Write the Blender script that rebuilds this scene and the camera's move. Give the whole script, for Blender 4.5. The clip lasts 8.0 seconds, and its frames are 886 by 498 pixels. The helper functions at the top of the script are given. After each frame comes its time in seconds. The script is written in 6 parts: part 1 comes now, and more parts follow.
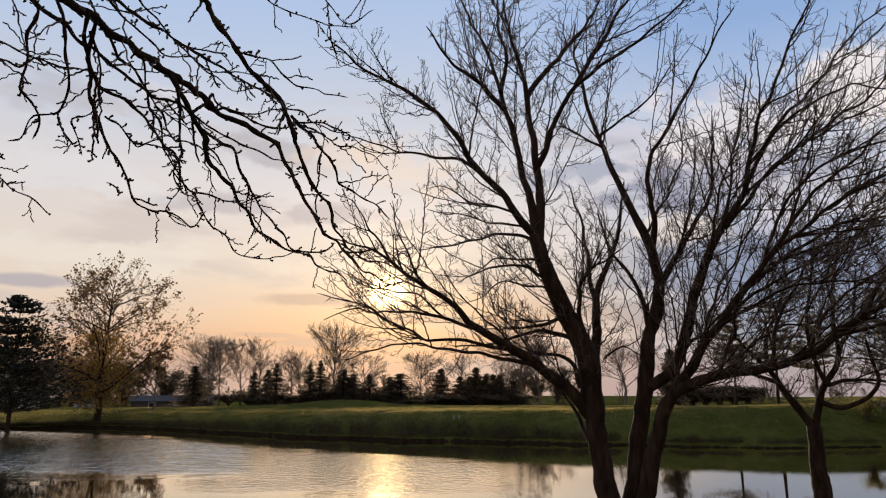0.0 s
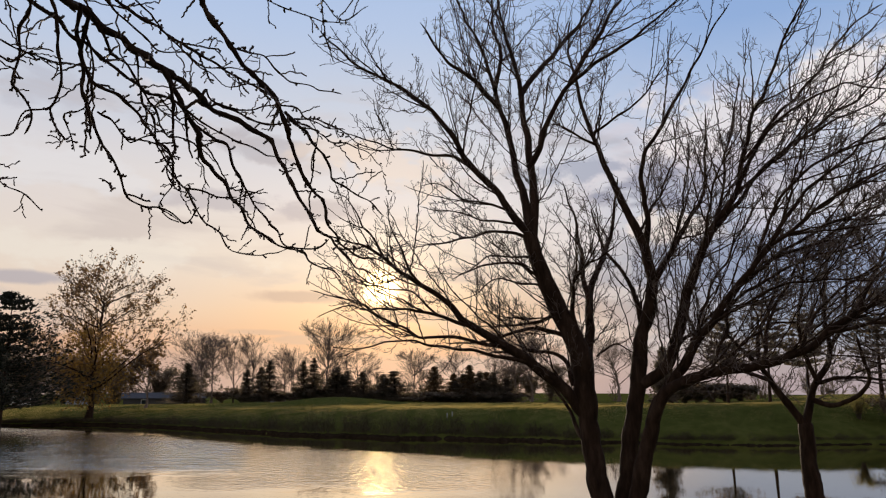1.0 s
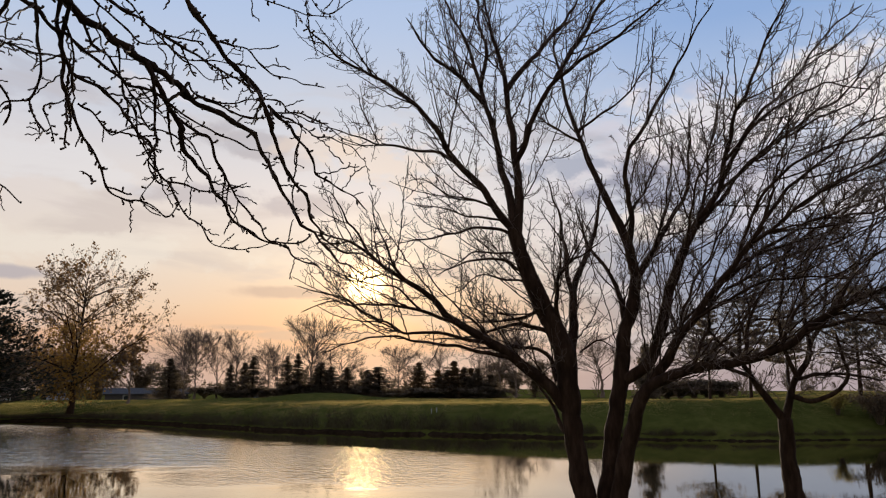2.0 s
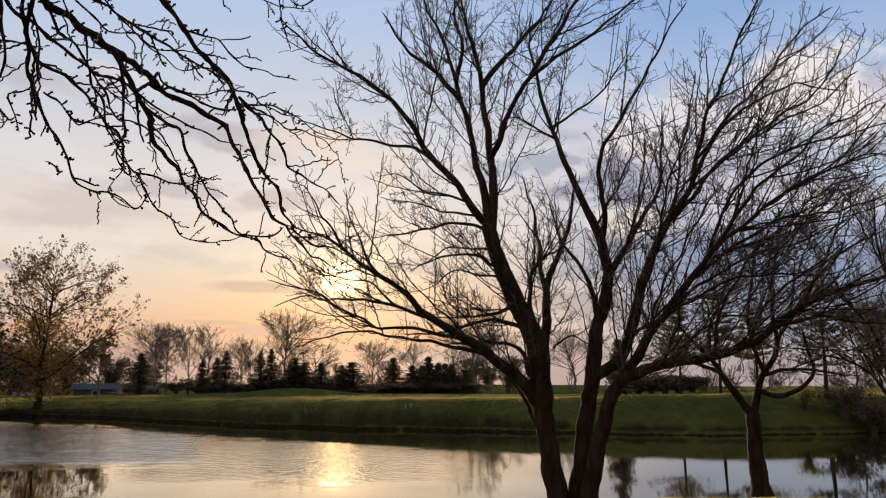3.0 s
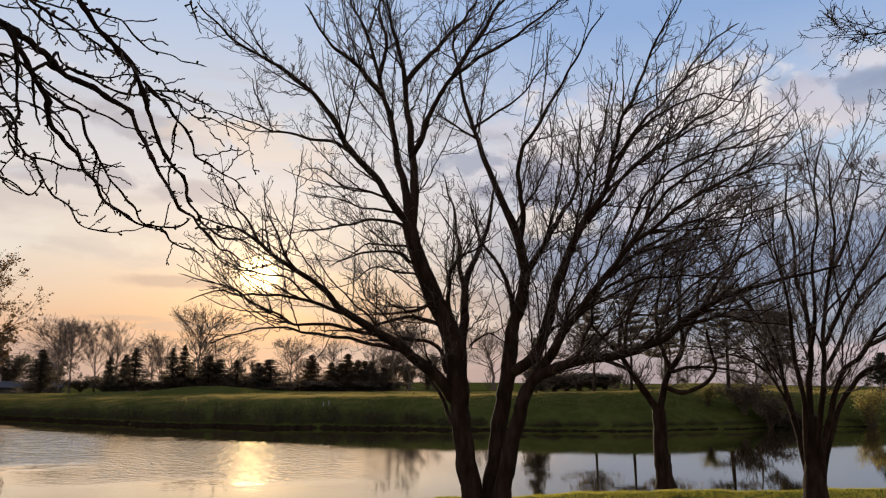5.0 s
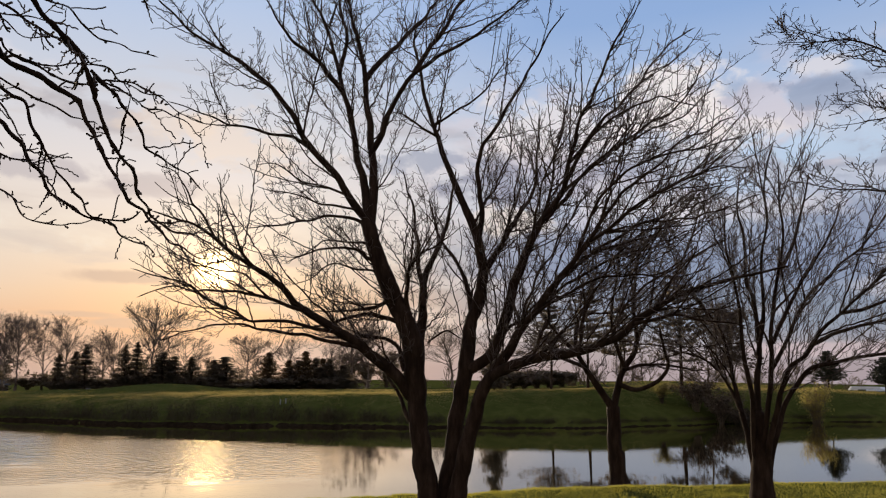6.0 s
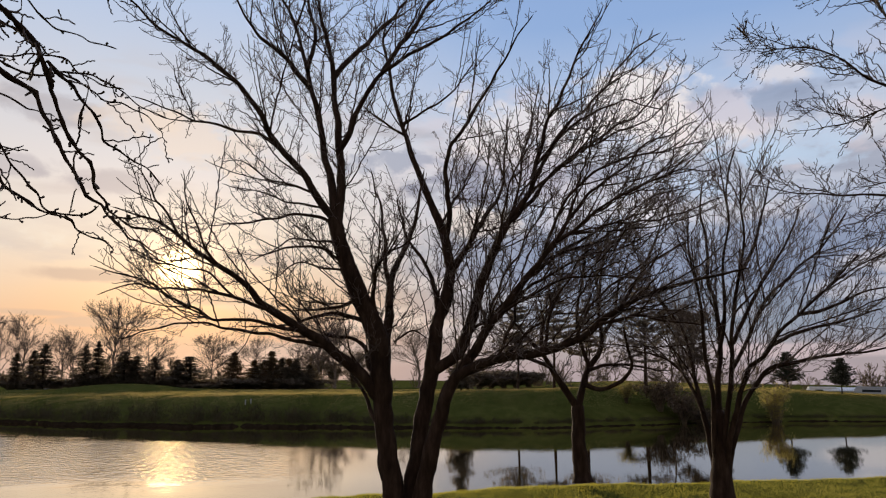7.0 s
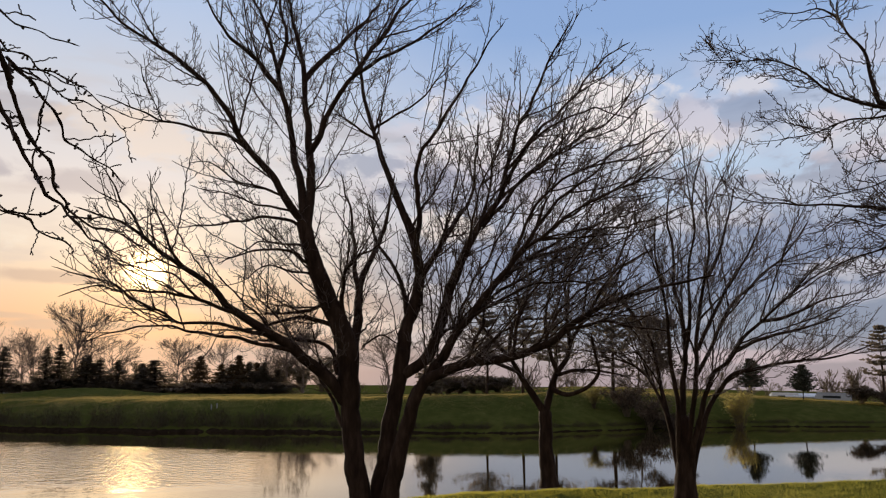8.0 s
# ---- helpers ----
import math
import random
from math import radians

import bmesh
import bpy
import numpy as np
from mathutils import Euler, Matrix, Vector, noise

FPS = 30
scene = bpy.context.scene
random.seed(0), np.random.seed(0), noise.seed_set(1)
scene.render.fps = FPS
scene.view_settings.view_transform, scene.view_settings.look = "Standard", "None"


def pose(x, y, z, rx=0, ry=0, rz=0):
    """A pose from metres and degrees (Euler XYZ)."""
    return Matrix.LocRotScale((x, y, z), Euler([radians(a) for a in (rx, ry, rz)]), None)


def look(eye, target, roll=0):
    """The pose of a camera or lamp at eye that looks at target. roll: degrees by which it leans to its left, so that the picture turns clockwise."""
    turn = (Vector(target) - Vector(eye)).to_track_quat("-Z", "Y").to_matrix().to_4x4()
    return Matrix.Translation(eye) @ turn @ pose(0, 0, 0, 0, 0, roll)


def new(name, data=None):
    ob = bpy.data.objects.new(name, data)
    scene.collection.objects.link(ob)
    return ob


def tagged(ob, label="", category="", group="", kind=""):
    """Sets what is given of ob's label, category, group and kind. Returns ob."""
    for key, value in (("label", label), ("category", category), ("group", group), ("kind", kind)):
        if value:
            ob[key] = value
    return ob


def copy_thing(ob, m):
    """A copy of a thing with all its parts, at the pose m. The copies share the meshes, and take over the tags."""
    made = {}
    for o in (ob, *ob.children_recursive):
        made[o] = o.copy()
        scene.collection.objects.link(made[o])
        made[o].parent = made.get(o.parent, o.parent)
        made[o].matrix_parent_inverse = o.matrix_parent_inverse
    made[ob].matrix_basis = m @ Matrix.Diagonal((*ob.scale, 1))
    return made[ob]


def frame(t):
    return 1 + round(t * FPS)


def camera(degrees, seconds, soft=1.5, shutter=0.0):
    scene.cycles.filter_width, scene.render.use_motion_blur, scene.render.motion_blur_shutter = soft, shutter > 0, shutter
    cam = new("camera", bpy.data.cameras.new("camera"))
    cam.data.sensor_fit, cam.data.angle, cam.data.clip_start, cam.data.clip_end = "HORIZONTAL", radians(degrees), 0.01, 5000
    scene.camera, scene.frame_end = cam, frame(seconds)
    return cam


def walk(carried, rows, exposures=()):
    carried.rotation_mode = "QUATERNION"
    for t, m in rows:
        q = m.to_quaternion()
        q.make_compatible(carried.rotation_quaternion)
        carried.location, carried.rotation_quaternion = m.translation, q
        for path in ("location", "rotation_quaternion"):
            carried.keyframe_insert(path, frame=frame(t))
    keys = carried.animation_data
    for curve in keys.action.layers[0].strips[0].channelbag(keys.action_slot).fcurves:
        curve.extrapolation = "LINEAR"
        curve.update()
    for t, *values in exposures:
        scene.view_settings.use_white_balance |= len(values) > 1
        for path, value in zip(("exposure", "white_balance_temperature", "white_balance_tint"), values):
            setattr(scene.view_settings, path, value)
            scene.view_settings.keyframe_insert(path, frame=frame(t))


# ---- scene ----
cam = camera(63.7, 8.0, soft=1.2)
EYE = 4.5          # the eye over the water, which lies at z = 0
PATH = [
    (0.0, pose(0.000, 0.000, EYE, 100.60, 0.00, 0.00)),
    (0.5, pose(0.000, -0.001, EYE - 0.002, 100.52, -0.02, -0.20)),
    (1.0, pose(0.000, -0.001, EYE - 0.002, 100.40, -0.06, -0.52)),
    (1.5, pose(0.002, -0.002, EYE - 0.003, 100.27, -0.11, -1.04)),
    (3.0, pose(0.014, -0.005, EYE - 0.009, 99.74, -0.19, -3.78)),
    (3.5, pose(0.020, -0.004, EYE - 0.010, 99.68, -0.24, -5.18)),
    (4.0, pose(0.028, -0.004, EYE - 0.012, 99.66, -0.24, -6.80)),
    (4.5, pose(0.036, -0.006, EYE - 0.014, 99.64, -0.24, -8.41)),
    (6.0, pose(0.058, -0.015, EYE - 0.018, 99.41, -0.31, -13.36)),
    (6.5, pose(0.065, -0.018, EYE - 0.022, 99.37, -0.32, -14.69)),
    (7.0, pose(0.071, -0.020, EYE - 0.024, 99.44, -0.38, -15.94)),
    (7.5, pose(0.077, -0.023, EYE - 0.026, 99.61, -0.48, -17.14)),
    (8.0, pose(0.082, -0.025, EYE - 0.026, 99.85, -0.59, -18.36)),
]
walk(cam, PATH)

# ---- light: a low sun ahead, a hazy evening sky with broken cloud ----
SUN_AZ, SUN_EL = -4.5, 7.2
to_sun = Vector((math.sin(radians(SUN_AZ)) * math.cos(radians(SUN_EL)),
                 math.cos(radians(SUN_AZ)) * math.cos(radians(SUN_EL)), math.sin(radians(SUN_EL))))
sun = new("sun", bpy.data.lights.new("sun", "SUN"))
sun.data.energy, sun.data.angle, sun.data.color = 5.0, 0.0, (1.0, 0.82, 0.58)
sun.matrix_world = look(to_sun * 100, (0, 0, 0))


class Nodes:
    """Short forms for building a node tree."""

    def __init__(self, tree):
        self.tree = tree

    def add(self, kind, **values):
        node = self.tree.nodes.new(kind)
        for key, value in values.items():
            node.inputs[key].default_value = value
        return node

    def link(self, a, b):
        self.tree.links.new(a, b)
        return b

    def put(self, socket, value):
        if isinstance(value, (int, float, tuple)):
            socket.default_value = value
        else:
            self.tree.links.new(value, socket)

    def math(self, op, a, b=0.0, c=0.0):
        node = self.tree.nodes.new("ShaderNodeMath")
        node.operation = op
        for socket, value in zip(node.inputs, (a, b, c)):
            self.put(socket, value)
        return node.outputs[0]

    def step(self, value, low, high, to_low=0.0, to_high=1.0):
        node = self.tree.nodes.new("ShaderNodeMapRange")
        node.interpolation_type = "SMOOTHSTEP"
        for key, item in ((0, value), (1, low), (2, high), (3, to_low), (4, to_high)):
            self.put(node.inputs[key], item)
        return node.outputs[0]

    def mix(self, fac, a, b, mode="MIX"):
        node = self.tree.nodes.new("ShaderNodeMix")
        node.data_type, node.blend_type = "RGBA", mode
        self.put(node.inputs[0], fac)
        self.put(node.inputs[6], a if not isinstance(a, tuple) else (*a[:3], 1))
        self.put(node.inputs[7], b if not isinstance(b, tuple) else (*b[:3], 1))
        return node.outputs[2]

    def ramp(self, fac, stops, mode="LINEAR"):
        node = self.tree.nodes.new("ShaderNodeValToRGB")
        node.color_ramp.interpolation = mode
        points = node.color_ramp.elements
        while len(points) < len(stops):
            points.new(0.5)
        for point, (at, colour) in zip(points, stops):
            point.position, point.color = at, (*colour, 1)
        self.put(node.inputs[0], fac)
        return node.outputs[0]

    def noise(self, vector, scale, detail=4.0, rough=0.55, distortion=0.0):
        node = self.add("ShaderNodeTexNoise", Scale=scale, Detail=detail, Roughness=rough, Distortion=distortion)
        if vector is not None:
            self.link(vector, node.inputs["Vector"])
        return node.outputs["Fac"]


world = bpy.data.worlds.new("evening_sky")
scene.world = world
world.use_nodes = True
world.node_tree.nodes.clear()
n = Nodes(world.node_tree)
direction = n.add("ShaderNodeTexCoord").outputs["Generated"]
axes = n.add("ShaderNodeSeparateXYZ")
n.link(direction, axes.inputs[0])
az = n.math("MULTIPLY", n.math("ARCTAN2", axes.outputs[0], axes.outputs[1]), 57.2958)
el = n.math("MULTIPLY", n.math("ARCSINE", axes.outputs[2]), 57.2958)
height = n.math("DIVIDE", el, 40.0)
warm_side = n.ramp(height, [
    (0.00, (0.44, 0.34, 0.34)), (0.035, (0.50, 0.35, 0.32)), (0.075, (0.76, 0.43, 0.27)), (0.13, (0.83, 0.55, 0.355)), (0.22, (0.84, 0.71, 0.59)),
    (0.36, (0.765, 0.72, 0.725)), (0.52, (0.61, 0.66, 0.77)), (0.68, (0.48, 0.60, 0.83)), (0.86, (0.38, 0.53, 0.83)), (1.0, (0.32, 0.47, 0.80))])
cool_side = n.ramp(height, [
    (0.00, (0.42, 0.35, 0.38)), (0.03, (0.41, 0.36, 0.39)), (0.08, (0.29, 0.33, 0.42)), (0.20, (0.27, 0.32, 0.46)),
    (0.32, (0.52, 0.56, 0.68)), (0.42, (0.66, 0.67, 0.75)), (0.52, (0.48, 0.59, 0.80)), (0.66, (0.30, 0.45, 0.75)), (1.0, (0.24, 0.38, 0.72))])
away = n.step(az, 0.0, 25.0)
sky = n.mix(away, warm_side, cool_side)
pale = n.math("MULTIPLY", n.step(az, -8.0, -26.0, 0.0, 0.5), n.math("MULTIPLY", n.step(el, 2.0, 6.0), n.step(el, 20.0, 12.0)))
sky = n.mix(pale, sky, (0.80, 0.71, 0.65))
# long thin streaks of cloud, and heaped broken cloud away from the sun
place = n.add("ShaderNodeCombineXYZ")
n.put(place.inputs[0], n.math("MULTIPLY", az, 0.045))
n.put(place.inputs[1], n.math("MULTIPLY", el, 0.19))
streaks = n.noise(place.outputs[0], 1.6, 5.0, 0.52, 0.4)
heap_place = n.add("ShaderNodeCombineXYZ")
n.put(heap_place.inputs[0], n.math("MULTIPLY", az, 0.075))
n.put(heap_place.inputs[1], n.math("MULTIPLY", el, 0.15))
heaps = n.noise(heap_place.outputs[0], 1.9, 6.0, 0.5, 0.2)
low = n.math("MULTIPLY", n.step(el, 1.0, 4.0), n.step(el, 25.0, 17.0))
grey = n.math("MULTIPLY", n.math("MULTIPLY", n.step(streaks, 0.50, 0.64), low), 0.55)
sky = n.mix(grey, sky, n.mix(away, (0.60, 0.52, 0.50), (0.26, 0.29, 0.40)))
broken = n.math("MULTIPLY", n.math("MULTIPLY", n.step(heaps, 0.49, 0.60), n.step(el, 9.0, 13.0)),
                n.math("MULTIPLY", n.step(el, 25.0, 19.0), n.step(az, 8.0, 20.0, 0.1, 0.55)))
sky = n.mix(broken, sky, (0.76, 0.66, 0.70))
billow_place = n.add("ShaderNodeCombineXYZ")
n.put(billow_place.inputs[0], n.math("MULTIPLY", az, 0.16))
n.put(billow_place.inputs[1], n.math("MULTIPLY", el, 0.26))
billow = n.math("SUBTRACT", n.noise(billow_place.outputs[0], 1.5, 7.0, 0.58, 0.3), 0.5)


def cloud(under, at_az, at_el, wide, tall, colour, strength, ragged=3.6):
    """One cloud: a ragged oval in the sky."""
    across = n.math("POWER", n.math("ABSOLUTE", n.math("DIVIDE", n.math("SUBTRACT", az, at_az), wide)), 2.0)
    upward = n.math("POWER", n.math("ABSOLUTE", n.math("DIVIDE", n.math("SUBTRACT", el, at_el), tall)), 2.0)
    far_out = n.math("ADD", n.math("SQRT", n.math("ADD", across, upward)), n.math("MULTIPLY", billow, ragged))
    return n.mix(n.math("MULTIPLY", n.step(far_out, 1.15, 0.5), strength), under, colour)


SLATE, LILAC, CREAM, PEACH, DUSK = (0.25, 0.30, 0.44), (0.42, 0.39, 0.45), (0.90, 0.82, 0.81), (0.90, 0.72, 0.58), (0.58, 0.42, 0.35)
for spot in ((45.4, 9.5, 9.0, 3.0, SLATE, 0.7), (30.0, 7.5, 8.0, 2.6, SLATE, 0.35), (21.8, 18.6, 6.0, 2.6, CREAM, 0.7), (32.0, 20.0, 5.2, 3.4, (0.96, 0.88, 0.86), 0.9),
             (38.0, 17.4, 3.4, 1.1, CREAM, 0.6), (43.0, 16.2, 5.0, 1.3, (0.52, 0.64, 0.83), 0.7), (42.8, 21.3, 3.0, 0.9, CREAM, 0.6), (41.8, 19.4, 3.6, 1.5, SLATE, 0.55, 5.0), (22.5, 14.6, 8.5, 2.2, (0.36, 0.36, 0.46), 0.55), (18.0, 14.6, 4.6, 1.5, (0.29, 0.30, 0.40), 0.75), (11.5, 16.2, 4.0, 1.2, SLATE, 0.6, 4.5),
             (28.5, 12.6, 5.5, 1.6, (0.74, 0.70, 0.74), 0.55), (18.2, 11.4, 4.4, 1.3, (0.92, 0.78, 0.66), 0.6), (35.5, 13.8, 4.0, 1.0, (0.52, 0.64, 0.83), 0.6), (12.5, 11.4, 5.0, 1.4, CREAM, 0.4), (20.5, 8.6, 8.0, 2.0, SLATE, 0.4), (36.5, 11.8, 7.0, 1.0, CREAM, 0.4), (48.1, 7.7, 4.6, 0.8, CREAM, 0.45),
             (-13.5, 17.9, 4.6, 1.4, (0.42, 0.40, 0.45), 0.6, 3.4), (-17.6, 13.5, 5.0, 0.9, LILAC, 0.55, 3.0), (-9.0, 18.0, 3.4, 1.5, PEACH, 0.45), (-20.5, 21.0, 4.5, 0.9, (0.80, 0.76, 0.80), 0.5), (-3.0, 17.0, 6.0, 2.0, PEACH, 0.5), (-29.1, 20.1, 6.5, 1.5, LILAC, 0.3), (-27.5, 15.0, 7.0, 1.8, (0.80, 0.79, 0.82), 0.5), (-24.0, 9.0, 9.0, 1.5, (0.88, 0.81, 0.72), 0.5), (-10.0, 13.2, 4.0, 0.9, LILAC, 0.45), (42.6, 15.5, 5.0, 1.1, (0.55, 0.68, 0.86), 0.75)):
    sky = cloud(sky, *spot)
# the sun's disc and its glow in the haze
towards = n.tree.nodes.new("ShaderNodeVectorMath")
towards.operation = "DOT_PRODUCT"
n.link(direction, towards.inputs[0])
towards.inputs[1].default_value = to_sun
angle = n.math("MULTIPLY", n.math("ARCCOSINE", n.math("MINIMUM", towards.outputs["Value"], 1.0)), 57.2958)
near_glow = n.math("MULTIPLY", n.math("EXPONENT", n.math("MULTIPLY", angle, -0.62)), 1.3)
wide_glow = n.math("MULTIPLY", n.math("EXPONENT", n.math("MULTIPLY", angle, -0.11)), 0.17)
glow = n.math("ADD", near_glow, wide_glow)
sky = n.mix(n.step(angle, 45.0, 115.0), sky, n.mix(0.7, sky, (0.45, 0.39, 0.37)))
lit = n.mix(1.0, sky, n.mix(1.0, (1.0, 0.64, 0.28), n.mix(glow, (0, 0, 0), (1, 1, 1)), "MULTIPLY"), "ADD")
# thin bars of cloud low before the glow
for spot in ((-30.4, 7.0, 3.4, 0.55, LILAC, 0.75, 1.4), (-8.2, 3.1, 6.4, 0.45, DUSK, 0.7, 1.6), (6.0, 0.9, 9.0, 1.2, (0.50, 0.43, 0.44), 0.7, 1.4), (11.5, 3.4, 5.0, 1.3, (0.84, 0.70, 0.62), 0.7, 3.0), (19.0, 2.6, 6.0, 0.8, (0.70, 0.62, 0.62), 0.6, 2.4), (14.5, 6.6, 4.4, 0.6, (0.76, 0.68, 0.66), 0.55, 2.4), (9.0, 8.6, 4.0, 0.7, (0.86, 0.74, 0.66), 0.5, 2.4), (22.0, 5.4, 3.4, 0.5, (0.62, 0.60, 0.66), 0.5, 2.4), (43.0, 1.4, 9.0, 0.6, (0.66, 0.53, 0.56), 0.7, 1.8), (47.0, 5.6, 4.0, 0.8, (0.60, 0.57, 0.63), 0.55, 2.6), (38.0, 4.2, 4.0, 0.6, (0.52, 0.51, 0.59), 0.5, 2.6), (-11.0, 6.4, 4.2, 0.55, DUSK, 0.7, 1.6),
             (-3.0, 5.0, 5.0, 0.5, DUSK, 0.6, 1.6), (-13.5, 3.6, 3.0, 0.3, DUSK, 0.6, 1.4), (2.0, 8.3, 4.2, 0.8, (0.62, 0.50, 0.46), 0.6, 2.0)):
    lit = cloud(lit, *spot)
burn = n.mix(1.0, lit, n.mix(n.step(angle, 1.7, 0.8), (0, 0, 0), (4.6, 3.5, 1.6)), "ADD")
nishita = n.tree.nodes.new("ShaderNodeTexSky")
nishita.sky_type, nishita.sun_disc = "NISHITA", False
nishita.sun_elevation, nishita.sun_rotation = radians(SUN_EL), radians(SUN_AZ)
clear, veil = n.add("ShaderNodeBackground", Strength=0.005), n.add("ShaderNodeBackground", Strength=0.92)
n.link(nishita.outputs[0], clear.inputs[0])
n.link(burn, veil.inputs[0])
both = n.add("ShaderNodeAddShader")
n.link(clear.outputs[0], both.inputs[0])
n.link(veil.outputs[0], both.inputs[1])
n.link(both.outputs[0], n.add("ShaderNodeOutputWorld").inputs[0])


# ---- materials ----
def material(name, stops, scale, rough=0.8, bump=0.3, bump_scale=None, stretch=(1, 1, 1), spec=0.3, patch=0.15, each=0.0, metal=0.0, transmit=0.0):
    """Noise of two scales picks the colour; a finer noise gives the relief."""
    made = bpy.data.materials.new(name)
    made.use_nodes = True
    m = Nodes(made.node_tree)
    shader = made.node_tree.nodes["Principled BSDF"]
    mapping = m.add("ShaderNodeMapping", Scale=stretch)
    m.link(m.add("ShaderNodeTexCoord").outputs["Object"], mapping.inputs[0])
    fine, broad = m.noise(mapping.outputs[0], scale, 6.0, 0.6), m.noise(mapping.outputs[0], scale * 0.12, 3.0)
    fac = m.math("ADD", m.math("MULTIPLY", fine, 1.0 - patch), m.math("MULTIPLY", broad, patch))
    if each:
        info = m.add("ShaderNodeObjectInfo").outputs["Random"]
        island = m.add("ShaderNodeNewGeometry").outputs["Random Per Island"]
        own = m.math("MULTIPLY", m.math("SUBTRACT", m.math("ADD", info, island), 1.0), each)
        fac = m.math("ADD", fac, own)
    m.link(m.ramp(fac, stops), shader.inputs["Base Color"])
    shader.inputs["Roughness"].default_value = rough
    shader.inputs["Specular IOR Level"].default_value = spec
    shader.inputs["Metallic"].default_value = metal
    if bump:
        relief = m.add("ShaderNodeBump", Strength=bump, Distance=0.02)
        m.link(m.noise(mapping.outputs[0], bump_scale or scale * 3, 5.0, 0.6), relief.inputs["Height"])
        m.link(relief.outputs[0], shader.inputs["Normal"])
    if transmit:
        thin = m.add("ShaderNodeBsdfTranslucent")
        m.link(shader.inputs["Base Color"].links[0].from_socket, thin.inputs[0])
        blend = m.add("ShaderNodeMixShader", Fac=transmit)
        m.link(shader.outputs[0], blend.inputs[1])
        m.link(thin.outputs[0], blend.inputs[2])
        m.link(blend.outputs[0], made.node_tree.nodes["Material Output"].inputs[0])
    return made


BARK = material("dark_bark", [(0.3, (0.015, 0.0086, 0.0055)), (0.5, (0.035, 0.0205, 0.0134)), (0.7, (0.068, 0.043, 0.029))], 14, 0.9, 0.9, 30, (1, 1, 0.25), spec=0.08)
TWIG = material("twig_bark", [(0.3, (0.054, 0.037, 0.031)), (0.7, (0.115, 0.082, 0.068))], 20, 0.8, 0.0, each=0.2)
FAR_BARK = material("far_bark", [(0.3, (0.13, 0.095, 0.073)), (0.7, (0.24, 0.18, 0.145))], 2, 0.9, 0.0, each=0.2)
# Pale gold puts the sunlit band of the far grass into the blade colour.
SUNLIT_GRASS = material("sunlit_fairway_grass", [(0.25, (0.23, 0.185, 0.055)), (0.55, (0.33, 0.25, 0.09)), (0.8, (0.43, 0.32, 0.14))], 0.15, 0.7, 0.0, each=0.12, transmit=0.75)
# Haze over the far trees is put into this lightened base colour.
HAZED_NEEDLES = material("hazed_conifer_needles", [(0.25, (0.12, 0.095, 0.066)), (0.55, (0.17, 0.135, 0.095)), (0.8, (0.23, 0.18, 0.125))], 1.5, 0.8, 0.0, each=0.5, transmit=0.7)
PINE_NEEDLES = material("pine_needles", [(0.25, (0.020, 0.023, 0.014)), (0.75, (0.046, 0.047, 0.029))], 1.5, 0.8, 0.0, each=0.4, transmit=0.08)
BROWN_NEEDLES = material("rusty_foliage", [(0.25, (0.09, 0.056, 0.026)), (0.75, (0.20, 0.12, 0.05))], 1.5, 0.8, 0.0, each=0.5, transmit=0.25)
SHRUB = material("bare_shrub_twigs", [(0.25, (0.12, 0.092, 0.062)), (0.75, (0.25, 0.190, 0.130))], 1.5, 0.9, 0.0, each=0.4, transmit=0.45)
THICKET = material("dark_bush_twigs", [(0.25, (0.050, 0.036, 0.024)), (0.75, (0.115, 0.080, 0.052))], 1.5, 0.9, 0.0, each=0.4, transmit=0.1)
YELLOW = material("yellow_bush_leaves", [(0.25, (0.24, 0.20, 0.05)), (0.75, (0.46, 0.38, 0.11))], 2, 0.7, 0.0, each=0.5, transmit=0.6)
LEAF = material("autumn_leaves", [(0.2, (0.10, 0.064, 0.036)), (0.5, (0.19, 0.115, 0.058)), (0.8, (0.30, 0.175, 0.07))], 0.5, 0.7, 0.0, each=0.6, transmit=0.55)
GOLD = material("golden_leaves", [(0.2, (0.11, 0.07, 0.03)), (0.5, (0.24, 0.145, 0.045)), (0.8, (0.42, 0.24, 0.05))], 0.5, 0.7, 0.0, each=0.6, transmit=0.4)
BLADE = material("grass_blades", [(0.25, (0.22, 0.20, 0.030)), (0.55, (0.35, 0.315, 0.048)), (0.8, (0.45, 0.38, 0.085))], 0.6, 0.7, 0.0, each=0.10, transmit=0.72)
TURF = material("mown_turf", [(0.28, (0.037, 0.042, 0.0095)), (0.46, (0.058, 0.064, 0.015)), (0.6, (0.082, 0.084, 0.022)), (0.75, (0.124, 0.112, 0.038))], 1.3, 0.9, 0.8, 14, patch=0.45, spec=0.0)
WHITE = material("white_paint", [(0.3, (0.62, 0.61, 0.58)), (0.7, (0.80, 0.79, 0.76))], 3, 0.5, 0.05)
DIM_WALL = material("dark_siding", [(0.3, (0.060, 0.056, 0.054)), (0.7, (0.105, 0.098, 0.094))], 2, 0.8, 0.2, stretch=(1, 1, 8))
GREY_WALL = material("grey_siding", [(0.3, (0.22, 0.22, 0.23)), (0.7, (0.34, 0.34, 0.35))], 2, 0.7, 0.2, stretch=(1, 1, 8))
ROOFING = material("dark_roofing", [(0.3, (0.04, 0.04, 0.045)), (0.7, (0.09, 0.088, 0.09))], 4, 0.85, 0.3)
DARK = material("dark_rubber", [(0.3, (0.012, 0.012, 0.013)), (0.7, (0.03, 0.03, 0.032))], 8, 0.7, 0.1)
